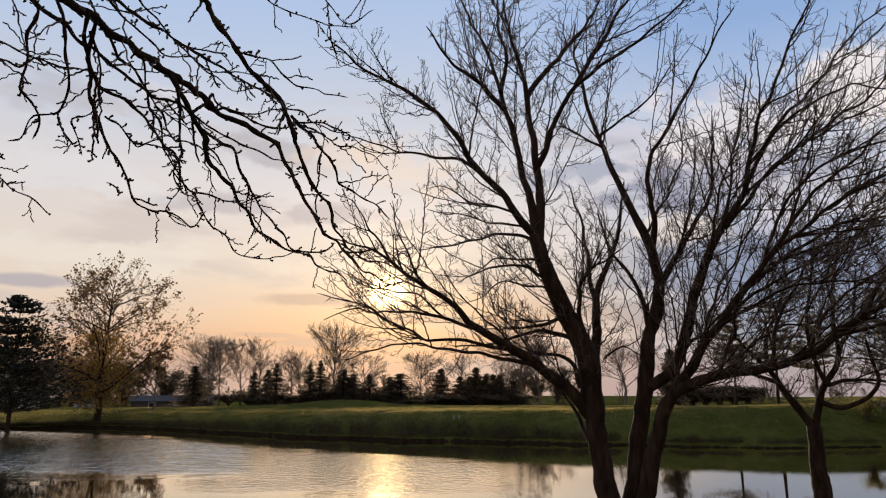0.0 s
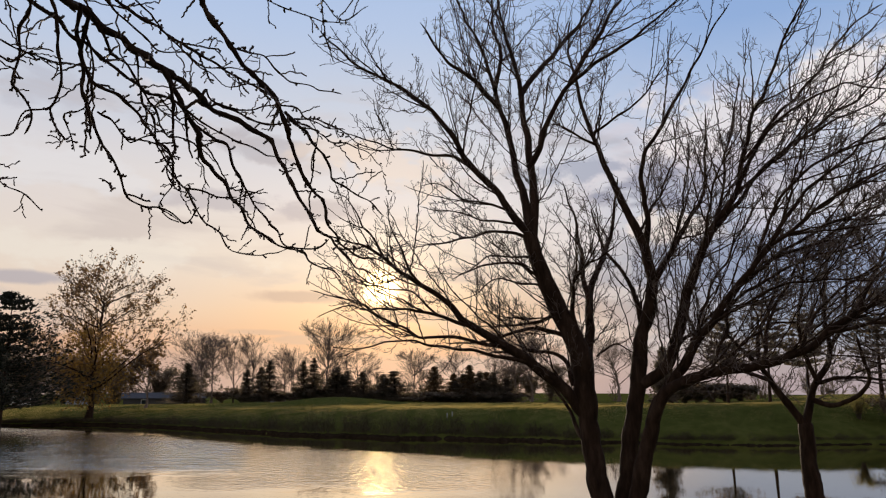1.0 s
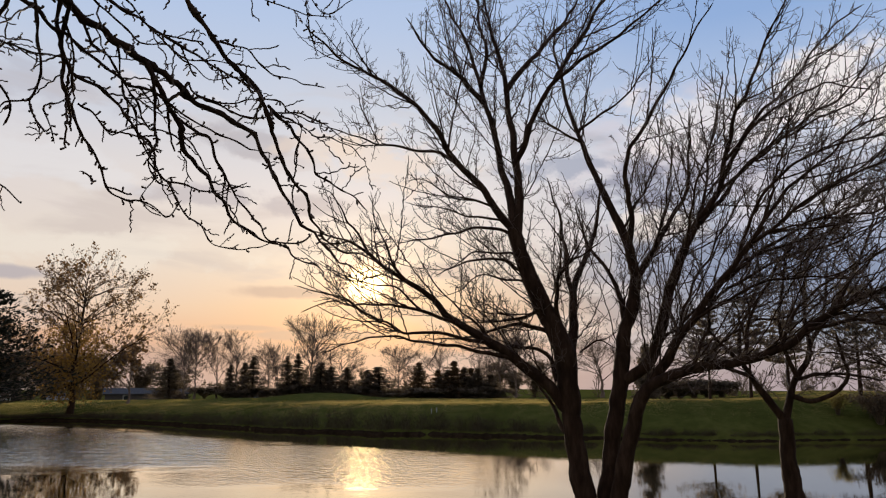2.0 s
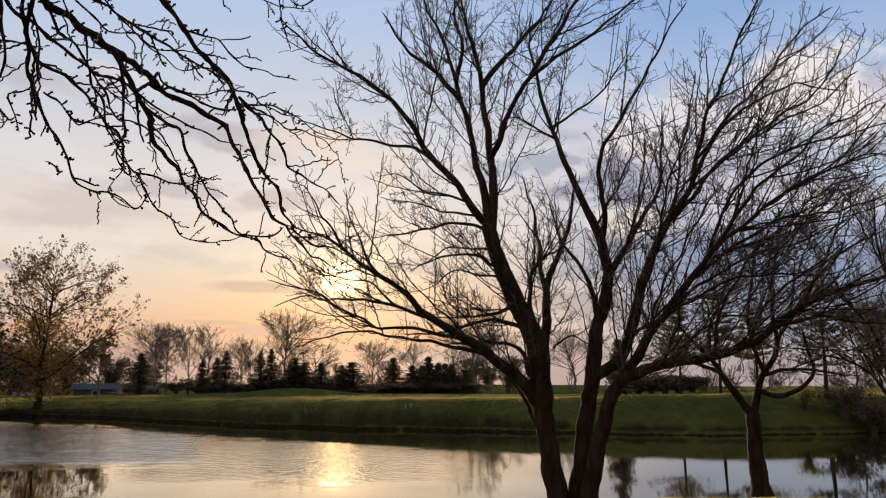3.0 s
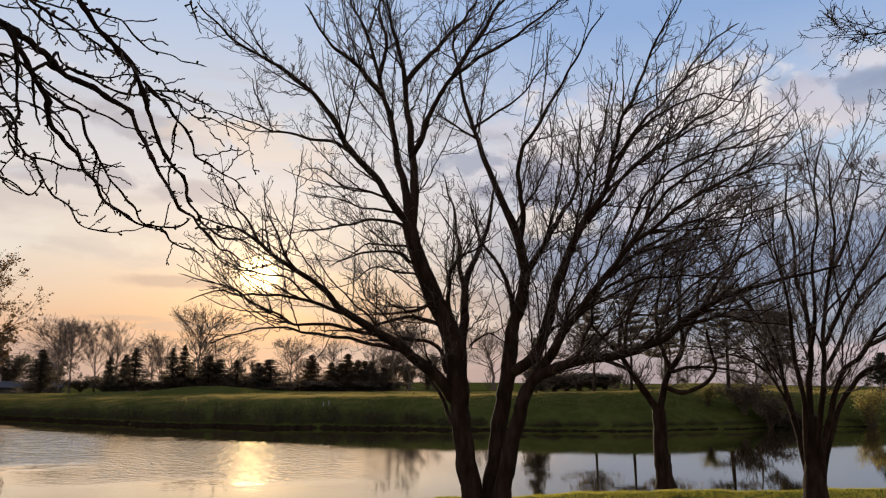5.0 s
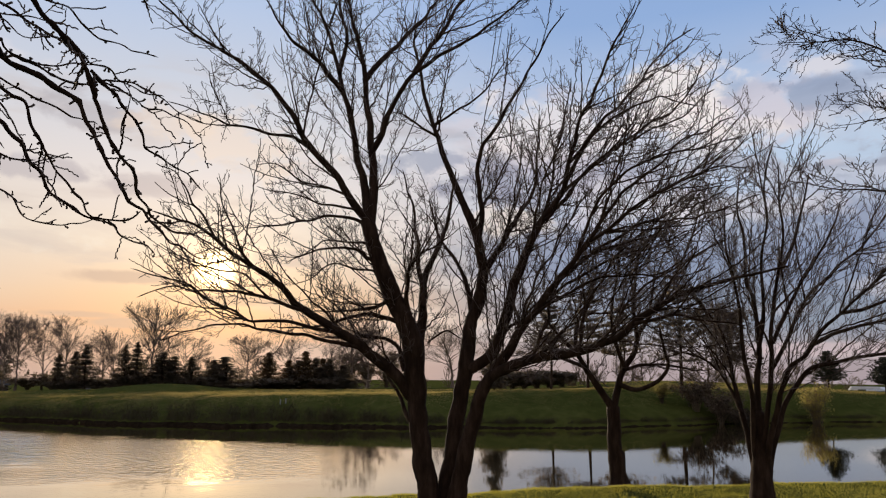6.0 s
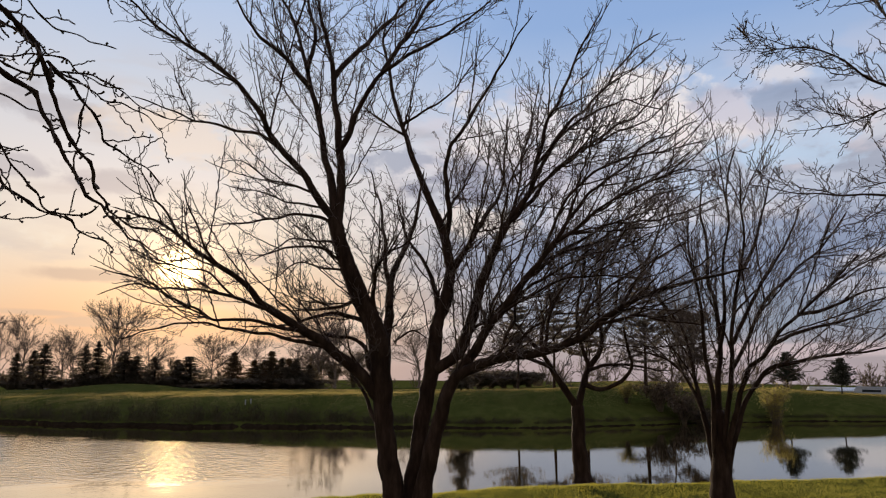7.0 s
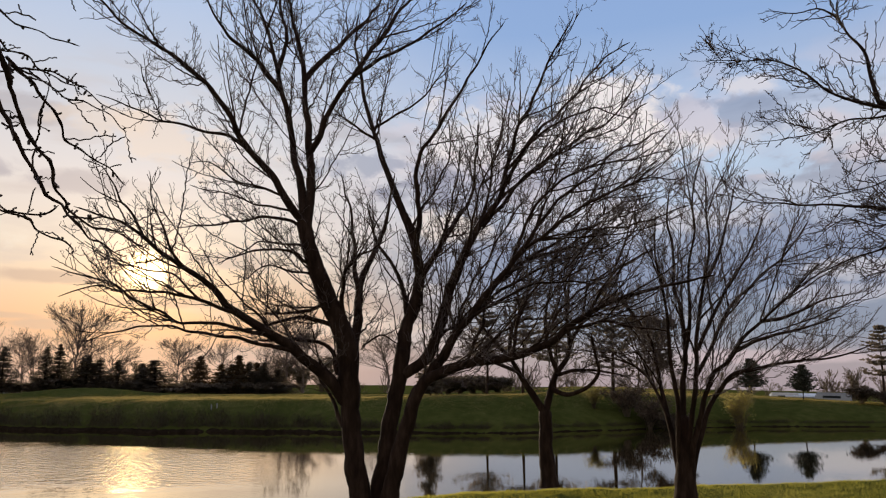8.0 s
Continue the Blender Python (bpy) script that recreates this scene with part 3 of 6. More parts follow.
MAIN_LIMBS = [
    limb("trunk", 0.130, 0.0888, (-0.04, 0.01, -0.17), (-0.11, 0.02, 0.32), (-0.18, 0.04, 0.73), (-0.24, 0.05, 1.27), (-0.25, 0.05, 1.58), (-0.24, 0.05, 1.82)),
    limb("trunk", 0.112, 0.0775, (0.07, 0.09, -0.19), (0.10, 0.09, 0.19), (0.16, 0.08, 0.54), (0.21, 0.08, 0.90), (0.28, 0.07, 1.27), (0.33, 0.06, 1.58), (0.36, 0.06, 1.87)),
    limb("trunk", 0.110, 0.0680, (0.15, -0.04, -0.17), (0.20, -0.11, 0.27), (0.26, -0.17, 0.63), (0.32, -0.23, 0.96), (0.39, -0.28, 1.26), (0.48, -0.34, 1.45)),
    limb("limb", 0.136, 0.0799, (-0.23, 0.05, 1.18), (-0.26, 0.04, 1.52), (-0.30, 0.03, 1.82), (-0.38, 0.03, 2.08), (-0.50, 0.04, 2.32), (-0.65, 0.05, 2.64), (-0.75, 0.05, 2.95), (-0.83, 0.04, 3.22)),
    limb("branch", 0.048, 0.0066, (-0.83, 0.04, 3.21), (-1.04, -0.01, 3.44), (-1.26, -0.09, 3.74), (-1.55, -0.18, 4.01), (-1.73, -0.28, 4.31), (-1.88, -0.34, 4.48), (-2.17, -0.45, 4.67), (-2.42, -0.56, 4.79), (-2.69, -0.67, 4.87), (-2.93, -0.81, 5.02), (-3.08, -0.91, 5.18)),
    limb("branch", 0.051, 0.0084, (-0.83, 0.04, 3.24), (-0.85, 0.14, 3.62), (-0.94, 0.25, 3.98), (-0.98, 0.32, 4.28), (-1.02, 0.40, 4.58), (-1.11, 0.48, 4.89), (-1.18, 0.58, 5.28), (-1.30, 0.69, 5.73), (-1.48, 0.80, 6.15), (-1.63, 0.90, 6.61)),
    limb("branch", 0.061, 0.0080, (-0.79, 0.04, 3.18), (-0.76, 0.08, 3.55), (-0.76, 0.13, 3.89), (-0.80, 0.19, 4.32), (-0.83, 0.23, 4.68), (-0.86, 0.27, 4.97), (-0.90, 0.31, 5.27), (-0.99, 0.37, 5.65), (-1.06, 0.42, 6.04), (-1.11, 0.48, 6.52)),
    limb("branch", 0.036, 0.0078, (-0.78, 0.14, 4.02), (-0.67, 0.03, 4.26), (-0.60, -0.04, 4.46), (-0.48, -0.16, 4.71), (-0.35, -0.26, 4.90), (0.02, -0.50, 5.12), (0.30, -0.70, 5.24), (0.55, -0.90, 5.42), (0.70, -1.04, 5.56)),
    limb("branch", 0.034, 0.0098, (-0.34, -0.13, 4.94), (-0.13, 0.03, 5.31), (0.21, 0.28, 5.89), (0.48, 0.47, 6.38), (0.72, 0.64, 6.88)),
    limb("branch", 0.039, 0.0101, (-0.85, 0.35, 4.99), (-0.67, 0.50, 5.29), (-0.48, 0.62, 5.55), (-0.26, 0.76, 5.85), (0.10, 0.97, 6.36), (0.34, 1.15, 6.87)),
    limb("branch", 0.038, 0.0059, (-1.13, 0.28, 4.81), (-1.35, 0.12, 4.98), (-1.51, 0.00, 5.09), (-1.75, -0.16, 5.18), (-1.91, -0.33, 5.33), (-2.06, -0.50, 5.48)),
    limb("branch", 0.032, 0.0099, (-1.16, 0.38, 5.06), (-1.07, 0.60, 5.53), (-1.11, 0.87, 6.11), (-1.14, 1.18, 6.84)),
    limb("branch", 0.070, 0.0088, (-0.22, 0.05, 1.49), (-0.17, 0.20, 1.91), (-0.12, 0.33, 2.30), (-0.08, 0.44, 2.61), (-0.01, 0.50, 2.82), (0.13, 0.56, 3.07), (0.24, 0.62, 3.31), (0.32, 0.72, 3.70), (0.40, 0.83, 4.10)),
    limb("branch", 0.035, 0.0064, (-0.18, 0.04, 2.24), (-0.18, 0.20, 2.67), (-0.18, 0.35, 3.10), (-0.19, 0.41, 3.28), (-0.27, 0.55, 3.66), (-0.32, 0.68, 4.01)),
    limb("branch", 0.032, 0.0054, (-0.31, 0.06, 2.09), (-0.38, -0.05, 2.32), (-0.40, -0.19, 2.58), (-0.32, -0.32, 2.76), (-0.18, -0.44, 2.83), (-0.01, -0.62, 2.94)),
    limb("limb", 0.076, 0.0363, (-0.29, 0.06, 1.24), (-0.48, 0.02, 1.49), (-0.80, -0.03, 1.75), (-1.12, -0.09, 1.95), (-1.36, -0.14, 2.09), (-1.60, -0.20, 2.23)),
    limb("branch", 0.036, 0.0052, (-1.60, -0.20, 2.23), (-1.75, -0.26, 2.41), (-1.95, -0.33, 2.53), (-2.14, -0.40, 2.65), (-2.29, -0.46, 2.74), (-2.47, -0.55, 2.86), (-2.69, -0.65, 2.96), (-2.98, -0.79, 3.02)),
    limb("branch", 0.024, 0.0042, (-1.37, -0.21, 2.09), (-1.60, -0.28, 2.17), (-1.83, -0.35, 2.25), (-2.11, -0.45, 2.29), (-2.33, -0.54, 2.30), (-2.57, -0.66, 2.28), (-2.78, -0.77, 2.30), (-3.00, -0.90, 2.19)),
    limb("branch", 0.024, 0.0041, (-1.12, -0.13, 1.94), (-1.45, -0.23, 1.98), (-1.71, -0.33, 2.00), (-1.99, -0.45, 2.02), (-2.20, -0.56, 2.11), (-2.41, -0.67, 2.20), (-2.65, -0.83, 2.34), (-3.05, -1.11, 2.40)),
    limb("branch", 0.025, 0.0043, (-0.87, -0.05, 1.78), (-1.08, -0.08, 1.85), (-1.35, -0.12, 1.89), (-1.71, -0.19, 1.93), (-2.04, -0.28, 1.98), (-2.32, -0.36, 2.01), (-2.62, -0.47, 1.89), (-2.85, -0.57, 1.84)),
    limb("branch", 0.032, 0.0061, (-0.37, 0.08, 1.55), (-0.43, 0.21, 1.77), (-0.52, 0.30, 1.87), (-0.74, 0.47, 1.93), (-0.97, 0.62, 1.92), (-1.23, 0.79, 1.88)),
    limb("branch", 0.029, 0.0060, (-0.40, 0.08, 2.05), (-0.53, 0.15, 2.10), (-0.77, 0.25, 2.15), (-1.08, 0.38, 2.09), (-1.39, 0.49, 2.03), (-1.76, 0.60, 2.02)),
    limb("stub", 0.029, 0.0132, (-0.30, 0.06, 1.00), (-0.37, 0.19, 1.20), (-0.45, 0.30, 1.37), (-0.54, 0.41, 1.50)),
    limb("branch", 0.022, 0.0051, (-0.81, 0.04, 3.12), (-1.00, 0.16, 3.25), (-1.31, 0.32, 3.25), (-1.75, 0.52, 3.20), (-2.19, 0.70, 3.18)),
    limb("branch", 0.022, 0.0043, (-0.66, 0.12, 2.72), (-0.89, -0.01, 2.83), (-1.15, -0.16, 2.84), (-1.49, -0.38, 2.75), (-1.74, -0.60, 2.57)),
    limb("branch", 0.025, 0.0051, (-0.53, 0.10, 2.33), (-0.74, 0.27, 2.24), (-1.07, 0.49, 2.23), (-1.41, 0.70, 2.19)),
    limb("branch", 0.023, 0.0047, (-1.41, 0.10, 3.97), (-1.67, 0.02, 4.06), (-1.97, -0.07, 4.12), (-2.27, -0.18, 4.12), (-2.60, -0.32, 4.15), (-2.92, -0.48, 4.21)),
    limb("branch", 0.018, 0.0034, (-1.90, -0.30, 2.51), (-2.07, -0.39, 2.63), (-2.24, -0.57, 2.95), (-2.33, -0.70, 3.20), (-2.39, -0.82, 3.42)),
    limb("branch", 0.018, 0.0038, (-2.29, -0.51, 2.73), (-2.50, -0.38, 3.00), (-2.73, -0.24, 3.34), (-2.89, -0.15, 3.60), (-3.05, -0.10, 3.69)),
    limb("branch", 0.016, 0.0036, (-1.09, -0.03, 3.47), (-1.38, -0.17, 3.51), (-1.65, -0.33, 3.56), (-1.86, -0.47, 3.63), (-2.06, -0.60, 3.59)),
    limb("branch", 0.016, 0.0041, (-0.95, -0.04, 3.30), (-1.26, 0.16, 3.40), (-1.51, 0.31, 3.50), (-1.76, 0.45, 3.56), (-2.06, 0.60, 3.66)),
    limb("branch", 0.016, 0.0035, (-0.74, 0.13, 2.95), (-1.01, -0.01, 2.96), (-1.32, -0.19, 2.89), (-1.54, -0.36, 2.73), (-1.72, -0.50, 2.76)),
    limb("branch", 0.016, 0.0041, (-0.64, 0.12, 2.63), (-0.89, 0.32, 2.70), (-1.14, 0.49, 2.76), (-1.35, 0.65, 2.64), (-1.59, 0.80, 2.57)),
    limb("branch", 0.016, 0.0035, (-1.10, 0.07, 1.95), (-1.30, -0.08, 2.20), (-1.55, -0.23, 2.39), (-1.74, -0.38, 2.60), (-1.86, -0.50, 2.75)),
    limb("branch", 0.016, 0.0040, (-0.79, 0.04, 1.75), (-1.02, 0.28, 2.14), (-1.24, 0.46, 2.41), (-1.34, 0.59, 2.68)),
    limb("branch", 0.015, 0.0038, (-1.83, -0.20, 2.26), (-2.07, -0.12, 2.50), (-2.31, -0.07, 2.56), (-2.65, -0.01, 2.62), (-2.89, 0.03, 2.73)),
    limb("branch", 0.020, 0.0055, (1.40, -0.46, 3.88), (1.63, -0.79, 4.19), (1.87, -1.13, 4.36), (2.09, -1.44, 4.39), (2.28, -1.74, 4.20)),
    limb("branch", 0.020, 0.0067, (1.33, -0.43, 3.55), (1.80, -0.42, 3.96), (2.30, -0.45, 4.30), (2.72, -0.51, 4.49), (3.26, -0.60, 4.90)),
    limb("branch", 0.018, 0.0062, (1.25, -0.95, 2.73), (1.66, -0.92, 3.08), (2.13, -0.94, 3.42), (2.59, -1.00, 3.69), (3.06, -1.07, 4.03)),
    limb("branch", 0.018, 0.0050, (1.34, -1.04, 2.86), (1.62, -1.37, 3.11), (1.91, -1.76, 3.33), (2.14, -2.08, 3.42), (2.33, -2.39, 3.40)),
    limb("branch", 0.018, 0.0064, (1.06, -0.86, 2.46), (1.53, -0.76, 2.80), (2.10, -0.72, 3.02), (2.72, -0.66, 3.52), (3.23, -0.70, 3.68)),
    limb("branch", 0.019, 0.0068, (1.09, -0.33, 3.18), (1.29, -0.19, 3.68), (1.44, -0.02, 4.22), (1.62, 0.11, 4.71), (1.77, 0.25, 5.23)),
    limb("branch", 0.019, 0.0055, (0.94, -0.23, 2.82), (0.99, -0.51, 3.19), (0.96, -0.77, 3.57), (1.04, -1.07, 3.87)),
    limb("branch", 0.018, 0.0051, (0.87, -0.68, 2.14), (1.13, -0.92, 2.34), (1.47, -1.26, 2.49), (1.78, -1.60, 2.51), (2.01, -1.93, 2.69)),
    limb("branch", 0.018, 0.0059, (1.49, -1.17, 1.85), (1.75, -1.07, 2.23), (2.10, -1.04, 2.54), (2.50, -1.06, 2.73), (2.91, -1.09, 2.99)),
    limb("branch", 0.022, 0.0063, (0.69, -0.46, 1.81), (0.99, -0.27, 2.40), (1.25, -0.17, 2.81), (1.51, -0.08, 3.24), (1.84, -0.00, 3.69)),
    limb("branch", 0.019, 0.0067, (0.84, -0.19, 2.50), (1.10, -0.01, 2.96), (1.32, 0.15, 3.41), (1.67, 0.28, 3.89), (1.96, 0.38, 4.31)),
    limb("branch", 0.017, 0.0056, (1.81, -1.57, 2.18), (2.10, -1.48, 2.54), (2.45, -1.46, 2.79), (2.77, -1.48, 2.92)),
    limb("branch", 0.019, 0.0064, (0.64, -0.28, 1.90), (0.94, -0.14, 2.15), (1.33, -0.02, 2.37), (1.76, 0.06, 2.45), (2.24, 0.13, 2.61)),
    limb("branch", 0.018, 0.0060, (0.92, -0.70, 1.68), (1.18, -0.62, 1.95), (1.53, -0.57, 2.14), (1.94, -0.56, 2.24), (2.45, -0.55, 2.54)),
    limb("branch", 0.016, 0.0055, (0.52, 0.07, 2.68), (0.65, -0.13, 2.92), (0.73, -0.39, 3.27), (0.73, -0.60, 3.60), (0.71, -0.84, 3.98)),
    limb("branch", 0.017, 0.0068, (0.43, 0.10, 3.22), (0.64, 0.25, 3.60), (0.88, 0.36, 3.93), (1.05, 0.51, 4.35), (1.09, 0.73, 4.89)),
    limb("branch", 0.013, 0.0058, (-0.12, 0.03, 1.85), (-0.06, 0.03, 1.92), (0.09, 0.03, 1.98), (0.21, 0.03, 1.96), (0.31, 0.02, 1.89)),
    limb("limb", 0.100, 0.0375, (0.28, 0.08, 1.30), (0.33, 0.09, 1.55), (0.37, 0.09, 1.84), (0.41, 0.10, 2.09), (0.48, 0.09, 2.36), (0.54, 0.10, 2.65), (0.52, 0.12, 2.96), (0.45, 0.16, 3.23), (0.34, 0.20, 3.49), (0.21, 0.26, 3.84)),
    limb("branch", 0.037, 0.0096, (0.21, 0.26, 3.84), (0.12, 0.37, 4.17), (0.03, 0.48, 4.50), (-0.03, 0.59, 4.85), (-0.09, 0.70, 5.26), (-0.15, 0.83, 5.74), (-0.10, 0.94, 6.28)),
    limb("branch", 0.018, 0.0051, (0.05, 0.50, 4.55), (0.22, 0.31, 4.66), (0.45, 0.06, 4.75), (0.59, -0.18, 4.92), (0.68, -0.40, 5.13)),
    limb("branch", 0.018, 0.0051, (0.04, 0.40, 4.38), (-0.17, 0.30, 4.46), (-0.38, 0.20, 4.53), (-0.58, 0.11, 4.52)),
    limb("branch", 0.037, 0.0062, (0.51, 0.18, 3.02), (0.53, 0.10, 3.36), (0.47, 0.03, 3.76), (0.49, -0.04, 4.08), (0.60, -0.14, 4.31), (0.80, -0.30, 4.67), (0.94, -0.43, 4.97), (1.10, -0.57, 5.27), (1.28, -0.74, 5.59)),
    limb("branch", 0.039, 0.0067, (0.54, 0.06, 2.62), (0.66, 0.10, 2.84), (0.82, 0.13, 3.07), (1.01, 0.16, 3.36), (1.23, 0.20, 3.77), (1.31, 0.29, 4.23), (1.40, 0.40, 4.80)),
    limb("branch", 0.036, 0.0084, (0.42, 0.10, 2.16), (0.37, 0.22, 2.53), (0.31, 0.30, 2.77), (0.21, 0.38, 2.96), (0.06, 0.51, 3.28), (0.01, 0.61, 3.65)),
    limb("limb", 0.077, 0.0264, (0.36, 0.01, 1.55), (0.58, -0.06, 1.72), (0.69, -0.11, 1.91), (0.75, -0.14, 2.15), (0.84, -0.18, 2.50), (0.94, -0.23, 2.82), (1.10, -0.31, 3.19), (1.33, -0.42, 3.56), (1.40, -0.46, 3.88)),
    limb("branch", 0.026, 0.0061, (1.40, -0.46, 3.88), (1.47, -0.57, 4.19), (1.53, -0.67, 4.49), (1.64, -0.80, 4.79), (1.71, -0.90, 5.02), (1.88, -1.09, 5.39), (1.93, -1.18, 5.59)),
    limb("branch", 0.026, 0.0068, (1.33, -0.44, 3.55), (1.67, -0.40, 4.25), (1.99, -0.45, 4.56), (2.30, -0.50, 4.91), (2.49, -0.52, 5.22), (2.70, -0.57, 5.44), (3.00, -0.66, 5.63)),
    limb("branch", 0.026, 0.0070, (1.15, -0.36, 3.23), (1.44, -0.32, 3.55), (1.79, -0.29, 3.95), (2.16, -0.30, 4.25), (2.52, -0.33, 4.48), (2.89, -0.38, 4.74), (3.28, -0.37, 5.36)),
    limb("limb", 0.069, 0.0209, (0.40, -0.21, 1.22), (0.49, -0.29, 1.45), (0.69, -0.46, 1.81), (0.89, -0.63, 2.15), (1.08, -0.80, 2.47), (1.25, -0.95, 2.73), (1.43, -1.14, 3.03)),
    limb("branch", 0.021, 0.0052, (1.25, -0.95, 2.73), (1.43, -1.18, 3.32), (1.72, -1.47, 3.61), (2.00, -1.74, 3.68), (2.19, -1.94, 3.71), (2.40, -2.20, 3.75)),
    limb("branch", 0.021, 0.0059, (1.40, -1.12, 3.00), (1.71, -1.17, 3.40), (2.04, -1.25, 3.69), (2.31, -1.32, 3.95), (2.83, -1.52, 4.21)),
    limb("branch", 0.021, 0.0061, (1.06, -0.86, 2.46), (1.56, -0.85, 2.85), (2.14, -0.90, 3.16), (2.76, -1.02, 3.25), (3.35, -1.16, 3.50)),
    limb("branch", 0.021, 0.0060, (0.87, -0.68, 2.14), (1.29, -0.69, 2.49), (1.80, -0.75, 2.78), (2.23, -0.84, 2.88), (2.73, -0.96, 3.13)),
    limb("branch", 0.068, 0.0084, (0.36, -0.30, 1.20), (0.47, -0.40, 1.47), (0.67, -0.52, 1.59), (0.92, -0.69, 1.68), (1.24, -0.91, 1.74), (1.52, -1.13, 1.86), (1.71, -1.30, 2.03), (1.87, -1.47, 2.19), (2.04, -1.65, 2.30), (2.36, -2.00, 2.41), (2.66, -2.40, 2.49)),
    limb("branch", 0.020, 0.0050, (1.67, -1.37, 2.02), (1.92, -1.63, 2.08), (2.13, -1.87, 2.05), (2.34, -2.15, 1.95)),
    limb("branch", 0.021, 0.0059, (1.23, -0.94, 1.74), (1.38, -0.84, 2.12), (1.58, -0.78, 2.49), (1.94, -0.76, 2.94), (2.17, -0.74, 3.27)),
    limb("branch", 0.021, 0.0060, (0.75, -0.74, 1.63), (0.98, -0.64, 1.88), (1.14, -0.48, 2.26), (1.33, -0.30, 2.73), (1.49, -0.18, 3.08)),
]
build_tree("bare_tree", "bare dark multi-stemmed tree spreading over the grassy bank", (1.86, 7.78, 2.90), MAIN_LIMBS, 21,
           (5.4, (0.22, 0.60), (34, 70), 0.05, 0.17, 10, 0.0064, 0.0028, 0.06, 1.0, -0.2, 0.28),
           (11.5, (0.09, 0.29), (36, 74), 0.06, 0.19, 7, 0.0035, 0.0023, 0.05, 1.0, -0.4, 0.34),
           (14.0, (0.03, 0.10), (38, 74), 0.10, 0.18, 4, 0.0027, 0.0022, 0.05, 1.0, -0.9, 0.32),
           (10.0, (0.014, 0.036), (30, 70), 0.35, 0.25, 3, 0.0022, 0.0064, 0.40), kinks=0.016,
           boughs=(3.3, (0.5, 1.4), (18, 50), 0.03, 0.07, 22, 0.0094, 0.0036, 0.05, 0.85, -0.05, 0.17))

SECOND_LIMBS = [
    limb("trunk", 0.112, 0.0833, (0.02, -0.01, 0.00), (-0.01, 0.01, 0.45), (-0.02, 0.02, 0.75), (-0.02, 0.01, 1.03)),
    limb("branch", 0.056, 0.0092, (-0.04, 0.02, 0.99), (-0.23, 0.03, 1.26), (-0.40, 0.03, 1.50), (-0.51, 0.03, 1.66), (-0.69, 0.04, 1.85), (-0.91, 0.05, 2.09), (-1.08, 0.04, 2.31)),
    limb("branch", 0.056, 0.0100, (-0.01, 0.01, 0.99), (0.08, 0.03, 1.27), (0.18, 0.04, 1.50), (0.32, 0.02, 1.69), (0.40, 0.03, 1.93), (0.52, 0.01, 2.13), (0.62, 0.02, 2.45), (0.73, 0.07, 2.95)),
    limb("stub", 0.036, 0.0152, (0.08, -0.03, 1.27), (0.21, -0.17, 1.21), (0.32, -0.28, 1.25), (0.44, -0.43, 1.36), (0.50, -0.53, 1.52), (0.43, -0.58, 1.74), (0.34, -0.63, 2.02)),
    limb("branch", 0.028, 0.0104, (0.12, -0.05, 1.47), (0.28, -0.01, 1.50), (0.59, 0.07, 1.54), (1.00, 0.15, 1.53), (1.42, 0.23, 1.45)),
    limb("branch", 0.032, 0.0070, (0.38, 0.03, 1.88), (0.30, -0.08, 2.28), (0.25, -0.24, 2.73), (0.25, -0.42, 3.17), (0.22, -0.56, 3.54)),
    limb("branch", 0.033, 0.0080, (0.54, 0.06, 2.13), (0.86, 0.09, 2.55), (1.17, 0.12, 2.98), (1.41, 0.17, 3.43), (1.61, 0.23, 3.89)),
    limb("branch", 0.031, 0.0077, (-0.56, -0.06, 1.66), (-0.47, 0.12, 2.03), (-0.23, 0.26, 2.44), (-0.02, 0.40, 2.87), (0.05, 0.65, 3.42)),
    limb("branch", 0.031, 0.0076, (-0.42, -0.02, 1.50), (-0.49, 0.26, 1.57), (-0.62, 0.66, 1.65), (-0.80, 1.11, 1.61)),
    limb("branch", 0.032, 0.0068, (0.18, 0.03, 1.50), (0.00, -0.06, 1.88), (-0.09, -0.18, 2.26), (-0.10, -0.38, 2.70), (-0.12, -0.60, 3.20)),
]
build_tree("bare_tree", "smaller bare tree forking low by the water", (4.54, 8.92, 2.99), SECOND_LIMBS, 12,
           (9.2, (0.35, 1.0), (32, 72), 0.04, 0.16, 13, 0.0085, 0.0036, 0.10, 1.0, -0.1, 0.28),
           (8.5, (0.18, 0.50), (30, 66), 0.06, 0.20, 8, 0.0047, 0.0029, 0.05, 1.0, -0.2, 0.30),
           (9.0, (0.06, 0.20), (30, 65), 0.12, 0.24, 5, 0.0035, 0.0027, 0.05, 1.0, -0.4, 0.28),
           (0.0, (0.03, 0.09), (30, 65), 0.30, 0.25, 3, 0.0026, 0.0024, 0.20),
           boughs=(2.0, (0.6, 1.5), (20, 55), 0.03, 0.10, 20, 0.0150, 0.0055, 0.2, 0.9, 0.0, 0.20))

